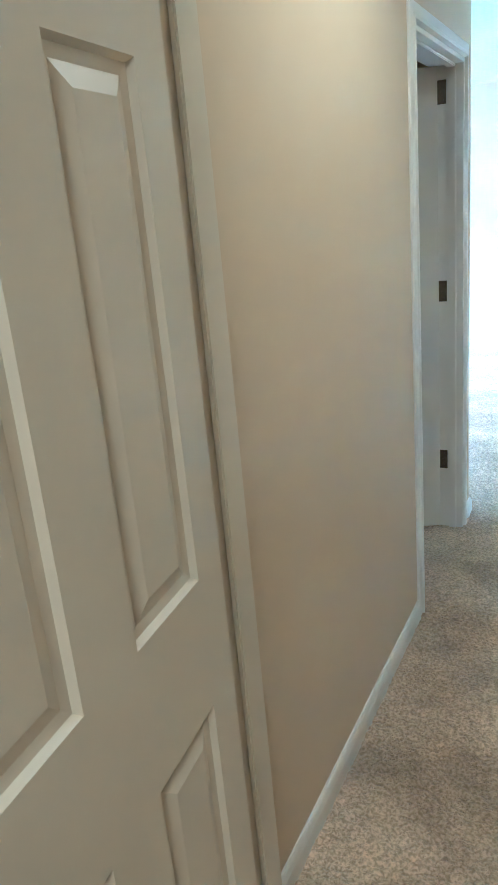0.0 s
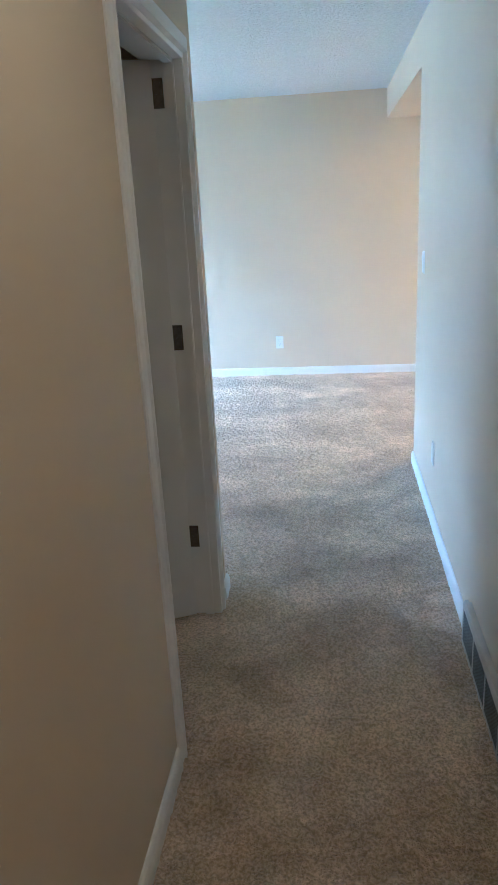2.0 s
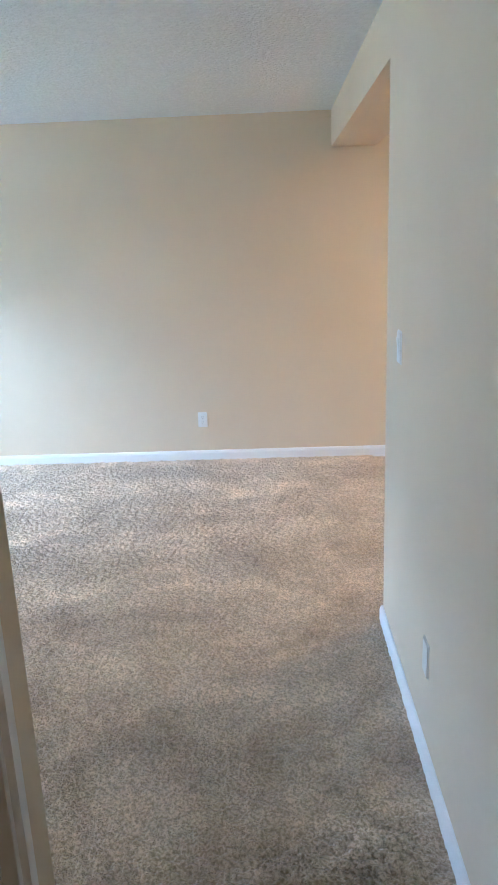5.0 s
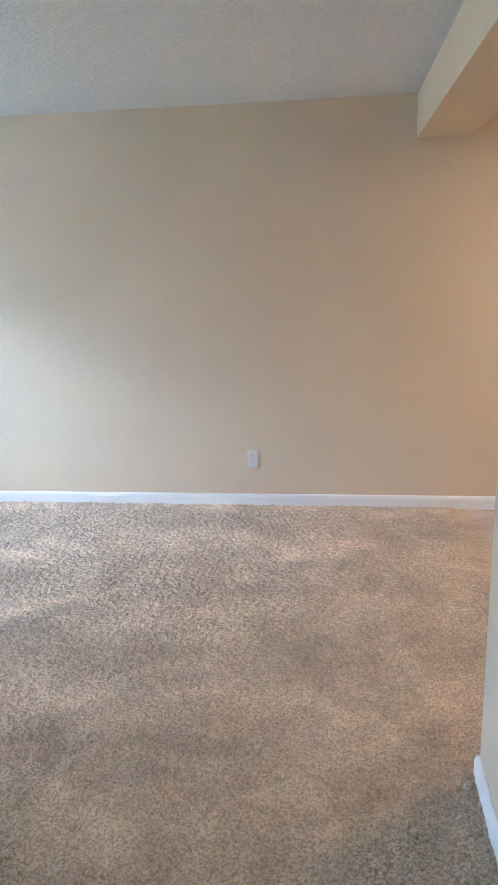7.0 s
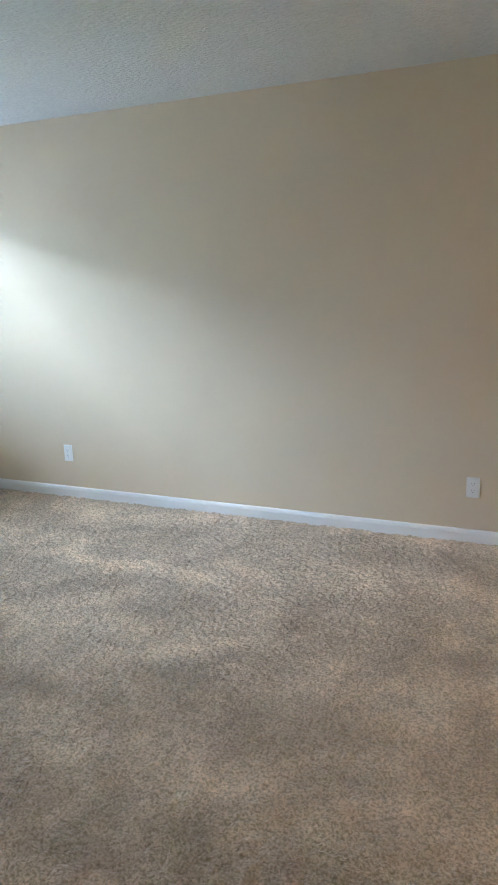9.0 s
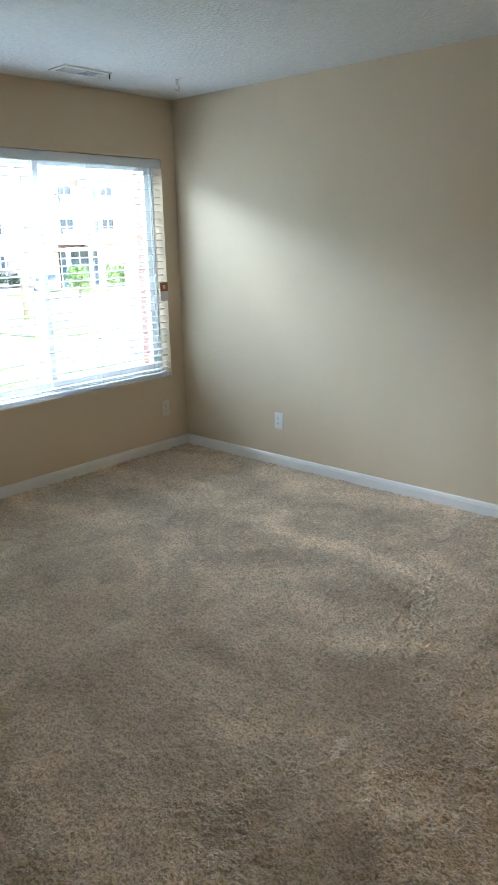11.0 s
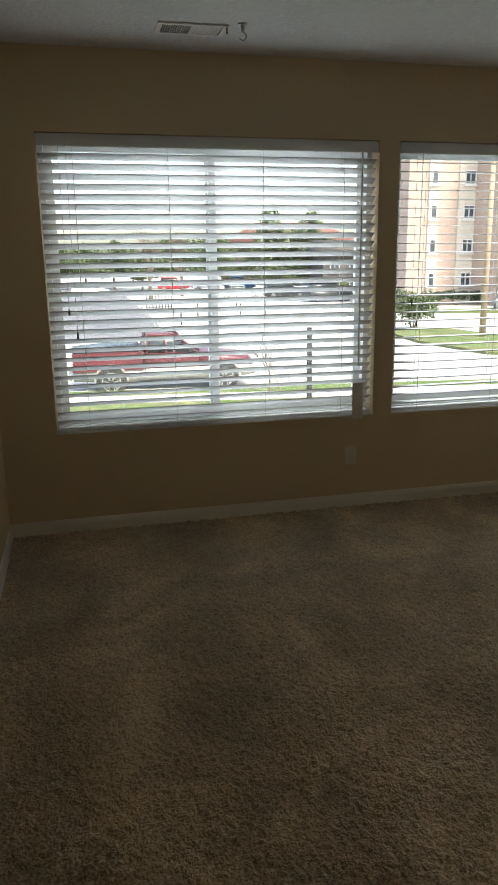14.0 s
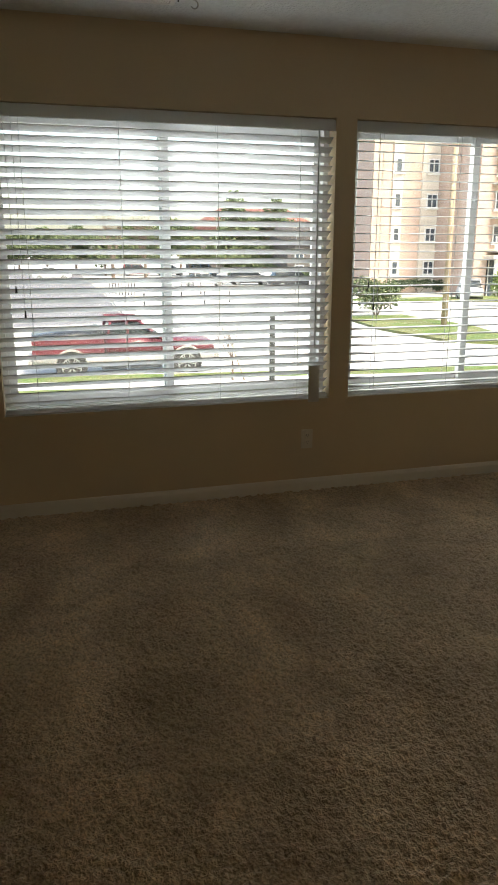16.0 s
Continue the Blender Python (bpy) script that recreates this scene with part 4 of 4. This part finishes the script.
def pickup(m):
    """A pickup truck; x runs forward, the origin on the ground below its middle."""
    t = thing("pickup_truck", m, "maroon and grey pickup truck parked at the kerb", "truck")
    rear, nose, wr, fw = -2.62, 2.60, -1.58, 1.70
    # lower flank, grey
    part("lower_body", loft([body_ring(rear, 1.78, 0.42, 0.72, 0.0), body_ring(-1.0, 1.84, 0.36, 0.74, 0.0), body_ring(1.2, 1.84, 0.36, 0.74, 0.0), body_ring(nose - 0.15, 1.80, 0.40, 0.74, 0.0), body_ring(nose, 1.60, 0.44, 0.70, 0.0)]), M_GREYPAINT, t, "grey lower flank paint")
    part("hood", loft([body_ring(0.92, 1.84, 0.70, 1.10, 0.04), body_ring(1.8, 1.82, 0.70, 1.05, 0.05), body_ring(nose - 0.12, 1.74, 0.68, 0.96, 0.04), body_ring(nose, 1.55, 0.70, 0.86, 0.02)]), M_MAROON, t)
    part("cab", loft([body_ring(-0.62, 1.84, 0.70, 1.16, 0.0), body_ring(0.3, 1.86, 0.70, 1.15, 0.0), body_ring(0.95, 1.84, 0.70, 1.11, 0.0)]), M_MAROON, t)
    bed = bmesh.new()
    for a, b in (((rear, -0.92, 0.70), (-0.66, -0.86, 1.22)), ((rear, 0.86, 0.70), (-0.66, 0.92, 1.22)), ((rear, -0.86, 0.70), (rear + 0.06, 0.86, 1.22)), ((-0.72, -0.86, 0.70), (-0.66, 0.86, 1.22)), ((rear + 0.06, -0.86, 0.70), (-0.72, 0.86, 0.76))):
        add_box(bed, a, b)
    part("bed", bed, M_MAROON, t)
    part("tonneau_cover", loft([[(rear + 0.02, -0.90, 1.222), (rear + 0.02, 0.90, 1.222), (rear + 0.02, 0.86, 1.26), (rear + 0.02, -0.86, 1.26)], [(-0.70, -0.90, 1.222), (-0.70, 0.90, 1.222), (-0.70, 0.82, 1.40), (-0.70, -0.82, 1.40)]]), M_BLACKCAR, t, "black sloping bed cover")
    part("windows", loft([body_ring(-0.60, 1.70, 1.12, 1.20, 0.0), body_ring(-0.42, 1.58, 1.12, 1.60, 0.0), body_ring(0.28, 1.56, 1.12, 1.60, 0.0), body_ring(0.98, 1.70, 1.08, 1.14, 0.0)]), M_CARGLASS, t, "tinted cab windows")
    part("roof", loft([body_ring(-0.52, 1.54, 1.58, 1.62, 0.02), body_ring(-0.1, 1.58, 1.58, 1.65, 0.05), body_ring(0.42, 1.50, 1.56, 1.60, 0.02)]), M_MAROON, t)
    for s in (-1, 1):
        for a, b in (((-0.56, 0.88, 1.14), (-0.46, 0.79, 1.60)), ((0.02, 0.90, 1.14), (0.0, 0.80, 1.61)), ((0.98, 0.88, 1.10), (0.36, 0.78, 1.60))):
            part("pillar", tube((a[0], s * a[1], a[2]), (b[0], s * b[1], b[2]), 0.038, n=8), M_MAROON, t)
        part("side_mirror", box((0.66, s * 0.95 - 0.06, 1.16), (0.80, s * 0.95 + 0.06, 1.32), 0.025, 2), M_BLACKCAR, t)
        part("headlight", box((nose - 0.22, s * 0.66 - 0.16, 0.76), (nose - 0.01, s * 0.66 + 0.16, 0.90), 0.03, 2), M_LAMP, t)
        part("running_board", box((-0.75, s * 0.93 - 0.07, 0.30), (0.95, s * 0.93 + 0.07, 0.36), 0.015, 2), M_BLACKCAR, t)
        part("door_handle", box((0.12, s * 0.935 - 0.015, 1.0), (0.28, s * 0.935 + 0.015, 1.035), 0.008, 2), M_BLACKCAR, t)
        for x in (wr, fw):
            wheel(t, x, s * 0.80, 0.38, s)
            bm = bmesh.new()
            for k in range(10):
                a, b = math.pi * k / 10, math.pi * (k + 1) / 10
                add_cyl(bm, (x + 0.46 * math.cos(a), s * 0.925, 0.40 + 0.46 * math.sin(a)), (x + 0.46 * math.cos(b), s * 0.925, 0.40 + 0.46 * math.sin(b)), 0.035, n=6)
            part("wheel_arch", bm, M_GREYPAINT, t)
            part("arch_liner", tube((x, s * 0.905, 0.42), (x, s * 0.925, 0.42), 0.44, n=24), M_TYRE, t)
    part("front_bumper", box((nose - 0.08, -0.86, 0.42), (nose + 0.08, 0.86, 0.64), 0.04, 2), M_GREYPAINT, t)
    part("rear_bumper", box((rear - 0.12, -0.86, 0.46), (rear, 0.86, 0.62), 0.03, 2), M_GREYPAINT, t)
    part("door_seam", box((-0.605, -0.936, 0.62), (-0.595, 0.936, 1.14)), M_BLACKCAR, t)
    return t


TRUCK_X = -22.35
pickup(pose(TRUCK_X, 1.34, GROUND, 0, 0, 90))

# ---- street furniture ----
_p = thing("sign_post", pose(-17.3, 4.3, GROUND + 0.13), "dark square steel post with a rounded white sign", "sign post")
part("post", box((-0.055, -0.055, 0), (0.055, 0.055, 1.98), 0.008, 1), M_STEEL, _p)
_bm = bmesh.new()
_n = 14
_f0 = [_bm.verts.new((0.06, 0.27 * math.cos(math.pi * k / _n), 2.0 + 0.30 * math.sin(math.pi * k / _n))) for k in range(_n + 1)]
_f1 = [_bm.verts.new((0.085, v.co.y, v.co.z)) for v in _f0]
_bm.faces.new(_f0[::-1]), _bm.faces.new(_f1)
for k in range(_n + 1):
    j = (k + 1) % (_n + 1)
    _bm.faces.new((_f0[k], _f0[j], _f1[j], _f1[k]))
bmesh.ops.recalc_face_normals(_bm, faces=_bm.faces[:])
part("sign", _bm, M_WHITE, _p, "blank white half-round sign")

_p = thing("utility_pole", pose(-31.5, 17.5, GROUND + 0.1), "weathered tan wooden utility pole on the grass island", "utility pole")
part("pole", tube((0, 0, 0), (0, 0, 9.5), 0.15, 0.11, 16), M_WOOD, _p)
part("crossarm", box((-0.06, -1.1, 8.8), (0.06, 1.1, 8.92), 0.01, 1), M_WOOD, _p)

_p = thing("sapling", pose(-19.6, 3.92, GROUND + 0.1), "bare young street tree tied to a stake", "tree")
part("trunk", limbs_bm(2.0, 0.75, 11, 3, 0.035), M_BARK, _p)
part("stake", tube((0.1, 0.32, 0), (0.0, 0.0, 1.0), 0.02, n=8), M_WOOD, _p)

_p = thing("railing", pose(-60, 5.6, GROUND), "dark steel railing at the lot's edge", "railing")
for k in range(9):
    part("baluster", tube((0, -1.0 + 0.25 * k, 0), (0, -1.0 + 0.25 * k, 1.25), 0.035, n=8), M_STEEL, _p)
for z in (0.25, 1.22):
    part("rail", box((-0.03, -1.05, z - 0.03), (0.03, 1.05, z + 0.03)), M_STEEL, _p)
_b = thing("bollard", pose(-45, 5.2, GROUND), "slim dark steel bollard", "bollard", "bollards of the lot")
part("post", tube((0, 0, 0), (0, 0, 0.95), 0.05, 0.05, 10), M_STEEL, _b)
part("cap", tube((0, 0, 0.95), (0, 0, 1.02), 0.06, 0.02, 10), M_STEEL, _b)
for x, y in ((-52, 7.4), (-56, 9.6), (-60, 12.0), (-48, 9.6), (-50, 11.8)):
    copy_thing(_b, pose(x, y, GROUND))

# ---- parked cars ----
sedan(pose(-48.5, 29.7, GROUND, 0, 0, 150), M_SILVER, "silver car parked before the flats", 4.3)
sedan(pose(-72, 15.0, GROUND, 0, 0, 85), M_SILVER, "silver car parked in the lot", 4.5, group="cars parked in the lot")
sedan(pose(-74, 20.2, GROUND, 0, 0, 88), M_BLACKCAR, "black car parked in the lot", 4.5, True, group="cars parked in the lot")
sedan(pose(-66, 22.2, GROUND, 0, 0, 92), M_BLACKCAR, "dark van-like car beside the hedge", 4.6, True, group="cars parked in the lot")
sedan(pose(-103, 12.6, GROUND, 0, 0, 80), M_REDCAR, "red car parked far off", 4.2, True, group="cars parked far off")
sedan(pose(-103, 17.2, GROUND, 0, 0, 92), M_WHITECAR, "white car parked far off", 4.2, group="cars parked far off")
sedan(pose(-101, 21.6, GROUND, 0, 0, 90), M_BLUECAR, "blue car parked far off", 4.2, True, group="cars parked far off")
sedan(pose(-92, 1.0, GROUND, 0, 0, 86), M_WHITECAR, "white car at the asphalt lot", 4.5, group="cars parked far off")
sedan(pose(-84, 26.0, GROUND, 0, 0, 86), M_SILVER, "silver car near the dark trees", 4.5, group="cars parked far off")

# ---- plants ----
bush("shrub", -37.0, 16.6, 2.3, 2.5, 2.2, 3, "loose green shrub at the island's end", M_LEAF, 2200, 0.10)
bush("bush", -47.2, 35.6, 2.6, 3.0, 1.9, 5, "clipped bright green bush by the entrance", M_LEAF_B, 2400, 0.10)
bush("bush", -41.5, 27.6, 1.8, 1.8, 2.2, 6, "bright green bush beside the drive", M_LEAF_B, 1800, 0.10)
for k, y in enumerate((27.4, 29.5, 31.5)):
    bush("hedge", -55.6, y, 1.4, 2.4, 1.2, 20 + k, "low green hedge along the brick flats", M_LEAF_D, 1100, 0.10)
for k, y in enumerate((22.6, 25.4, 28.0)):
    bush("hedge", -72.5, y + 3, 1.6, 3.0, 1.7, 30 + k, "trimmed green hedge at the lot", M_LEAF, 900, 0.14)
tree(-95, 24.5, 11.5, 9.0, 41, "dense dark green tree behind the lot", M_LEAF, 7000, 0.30, 3, True)
tree(-94, 29.5, 10.6, 9.0, 42, "dense green tree behind the lot", M_LEAF, 7000, 0.30, 3, True)
tree(-98, 19.0, 7.0, 6.0, 43, "low green tree behind the parked cars", M_LEAF, 3200, 0.28)
tree(-110, 12.0, 8.0, 8.0, 44, "light green tree with young leaves", M_LEAF, 3000, 0.30)
tree(-112, 5.0, 7.0, 8.0, 45, "light green tree with young leaves", M_LEAF, 2600, 0.30)
for k, (x, y, h, w) in enumerate(((-118, 16, 7.5, 9), (-120, 22, 8.5, 9), (-116, 1, 6.5, 8), (-122, 30, 8, 9), (-112, 33, 9, 7), (-118, 38, 9, 9), (-105, 8.5, 5.5, 7))):
    tree(x, y, h, w, 60 + k, "leafy green tree in the row behind the lot", M_LEAF, 2200, 0.34)
tree(-115, -3.0, 6.2, 8.0, 46, "light green tree at the far lot", M_LEAF, 2400, 0.30)
tree(-80, 7.0, 8.4, 5.0, 47, "bare grey tree beside the lot", M_LEAF, 0, 0.2, 5)
tree(-84, 11.0, 7.6, 5.0, 48, "bare grey tree beside the lot", M_LEAF, 0, 0.2, 5)


# ---- buildings ----
def window_part(parent, x, y0, y1, z0, z1):
    w = part("window", frame_ring(x, x + 0.10, y0, y1, z0, z1, 0.09), M_WHITE, parent)
    part("pane", box((x + 0.02, y0 + 0.08, z0 + 0.08), (x + 0.04, y1 - 0.08, z1 - 0.08)), M_PANE, w)
    if y1 - y0 > 0.75:
        part("mullion", box((x + 0.03, (y0 + y1) / 2 - 0.04, z0 + 0.08), (x + 0.09, (y0 + y1) / 2 + 0.04, z1 - 0.08)), M_WHITE, w)
    part("sill", box((x, y0 - 0.12, z0 - 0.12), (x + 0.20, y1 + 0.12, z0 - 0.005)), M_WHITE, w)


AX = -57.0
_a = thing("brick_flats", pose(0, 0, 0), "four-storey block of pale brick with cream window bays", "apartment building")
_ay = [25.6, 27.3, 28.2, 29.95, 31.8, 32.65, 34.55, 35.9]
for k in range(7):
    bay = k % 2 == 1
    x = AX + (0.18 if bay else 0.0)
    back = AX - 12 if k > 3 else AX - 3
    part("window_bay" if bay else "brick_wall", box((back, _ay[k], GROUND), (x, _ay[k + 1] - 0.002, 12.5)), M_CREAM if bay else M_BRICK, _a)
    if bay:
        yc, hw = (_ay[k] + _ay[k + 1]) / 2, (0.30 if k == 1 else 0.50)
        for s in range(5):
            z = -0.72 + 2.68 * s
            window_part(_a, x, yc - hw, yc + hw, z, z + 1.12)
part("roof", boxes(((AX - 3.3, 25.3, 12.5), (AX + 0.5, 31.7, 12.9)), ((AX - 12.3, 31.7, 12.5), (AX + 0.5, 36.1, 12.9))), M_WHITE, _a)

BX = -50.0
_b = thing("balcony_flats", pose(0, 0.85, 0), "brick flats with white slatted balconies above a glazed entrance", "apartment building")
part("wall", box((BX - 8, 35.2, GROUND), (BX - 1.2, 48.0, 12.5)), M_BRICK, _b, "brick rear wall of the balconies")
part("wall", box((BX - 6.9, 30.6, GROUND), (BX - 0.9, 31.72, 12.5)), M_BRICK, _b)
part("wall", box((BX - 8, 31.722, GROUND), (BX - 1.3, 35.198, 12.5)), M_BRICK, _b)
part("stair_tower", box((BX - 8, 34.3, 0.9), (BX - 0.1, 35.6, 12.5)), M_CREAM, _b, "cream rendered stair bay")
part("roof", box((BX - 8.2, 30.4, 12.5), (BX + 0.6, 48.2, 12.9), 0.05, 1), M_WHITE, _b)
for s in range(4):
    z = 1.25 + 2.47 * s
    for y0, y1 in ((31.75, 34.28), (35.62, 38.4)):
        bal = part("balcony", box((BX - 1.28, y0, z - 0.12), (BX, y1, z), 0.02, 1), M_WHITE, _b, "white slatted balcony")
        part("rail", boxes(((BX - 0.06, y0, z + 0.95), (BX, y1, z + 1.03)), ((BX - 0.05, y0, z + 0.08), (BX - 0.01, y1, z + 0.15))), M_WHITE, bal)
        n = int((y1 - y0) / 0.17)
        for k in range(n):
            yk = y0 + (k + 0.5) * (y1 - y0) / n
            part("slat", box((BX - 0.045, yk - 0.05, z + 0.10), (BX - 0.015, yk + 0.05, z + 0.98)), M_WHITE, bal)
        window_part(_b, BX - 1.19 if y0 > 35 else BX - 1.29, (y0 + y1) / 2 - 0.75, (y0 + y1) / 2 + 0.65, z + 0.55, z + 1.95)
    window_part(_b, BX - 0.095, 34.65, 35.25, z + 0.7, z + 1.8)
part("entrance_roof", box((BX - 1.29, 31.4, 0.62), (BX + 0.5, 36.0, 0.90), 0.03, 1), M_CREAM, _b, "flat cream entrance canopy")
for y in (31.9, 34.1, 35.8):
    part("column", box((BX - 0.02, y - 0.1, GROUND), (BX + 0.18, y + 0.1, 0.62)), M_WHITE, _b)
_g = part("entrance_glazing", box((BX - 1.25, 32.0, GROUND), (BX - 1.1, 35.7, 0.62)), M_PANE, _b, "dark glazed entrance")
for y in (32.0, 32.9, 33.8, 34.7, 35.6):
    part("frame_post", box((BX - 1.09, y, GROUND), (BX - 1.03, y + 0.07, 0.62)), M_WHITE, _g)

_h = thing("house", pose(-125, 36.0, GROUND), "low house with a red hipped roof behind trees", "house")
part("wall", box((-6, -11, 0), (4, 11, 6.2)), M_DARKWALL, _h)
part("roof", loft([[(-7, -12, 6.2), (5, -12, 6.2), (5, 12, 6.2), (-7, 12, 6.2)], [(-1.5, -6, 10.2), (-0.5, -6, 10.2), (-0.5, 6, 10.2), (-1.5, 6, 10.2)]]), M_ROOF, _h, "red tiled hipped roof")
for y in (-8, -4, 0, 4, 8):
    window_part(_h, 4.0, y - 0.7, y + 0.7, 3.6, 5.0)
_h = thing("house", pose(-86, 32.5, GROUND), "dark two-storey house at the end of the lot", "house")
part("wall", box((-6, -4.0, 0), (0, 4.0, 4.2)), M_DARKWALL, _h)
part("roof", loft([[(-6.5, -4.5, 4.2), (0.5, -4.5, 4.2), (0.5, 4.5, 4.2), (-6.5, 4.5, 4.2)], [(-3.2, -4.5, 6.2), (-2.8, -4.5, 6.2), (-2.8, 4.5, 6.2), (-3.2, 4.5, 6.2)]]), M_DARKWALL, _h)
for y in (-2.5, 0, 2.5):
    window_part(_h, 0.0, y - 0.6, y + 0.6, 2.3, 3.6)
    window_part(_h, 0.0, y - 0.6, y + 0.6, 0.4, 1.7)

# ---- porch post and brick pier outside the corner window ----
_c = thing("porch_post", pose(-6.1, 3.36, GROUND), "square white porch post outside the window", "porch post")
part("shaft", box((-0.09, -0.09, 0), (0.09, 0.09, 5.2), 0.006, 1), M_WHITE, _c)
part("base", box((-0.12, -0.12, 0), (0.12, 0.12, 0.2), 0.01, 1), M_WHITE, _c)
_w = thing("brick_pier", pose(W - WT - 0.11, WIN2[1], GROUND), "red brick pier beside the window reveal", "brick pier", "", "structure")
part("core", box((0.004, 0.004, 0), (0.106, 0.46, 4.6)), M_MORTAR, _w)
_br = bpy.data.meshes.new("brick")
_bm = box((0, 0, 0), (0.106, 0.215, 0.062), 0.003, 1)
_bm.to_mesh(_br)
_bm.free()
_br.materials.append(M_BRICK_ONE)
for k in range(26):
    for j in range(2):
        b = new("brick", _br)
        b.parent = _w
        b.matrix_basis = pose(random.uniform(-0.002, 0.002), 0.225 * j + random.uniform(-0.001, 0.001), 2.45 + 0.0745 * k)

# ---- lamps out of view, behind the walker and round the corner ----
def ceiling_lamp(x, y, watts, color, label):
    t = thing("ceiling_lamp", pose(x, y, CEIL), label, "lamp")
    part("base", tube((0, 0, 0), (0, 0, -0.03), 0.15, 0.15, 28), M_TRIM, t)
    part("rim", tube((0, 0, -0.03), (0, 0, -0.045), 0.16, 0.155, 28), M_NICKEL, t)
    lamp("lamp_light", look((x, y, CEIL - 0.06), (x, y, 0)), watts, 0.5, color)


ceiling_lamp(-0.47, -3.3, HALL_W, WARM, "flush hall ceiling lamp with a metal rim")
ceiling_lamp(-0.2, -5.9, BEDROOM_W, WARM, "flush bedroom ceiling lamp with a metal rim")
ceiling_lamp(1.6, 1.1, DINING_W, WARM, "flush dining ceiling lamp with a metal rim")


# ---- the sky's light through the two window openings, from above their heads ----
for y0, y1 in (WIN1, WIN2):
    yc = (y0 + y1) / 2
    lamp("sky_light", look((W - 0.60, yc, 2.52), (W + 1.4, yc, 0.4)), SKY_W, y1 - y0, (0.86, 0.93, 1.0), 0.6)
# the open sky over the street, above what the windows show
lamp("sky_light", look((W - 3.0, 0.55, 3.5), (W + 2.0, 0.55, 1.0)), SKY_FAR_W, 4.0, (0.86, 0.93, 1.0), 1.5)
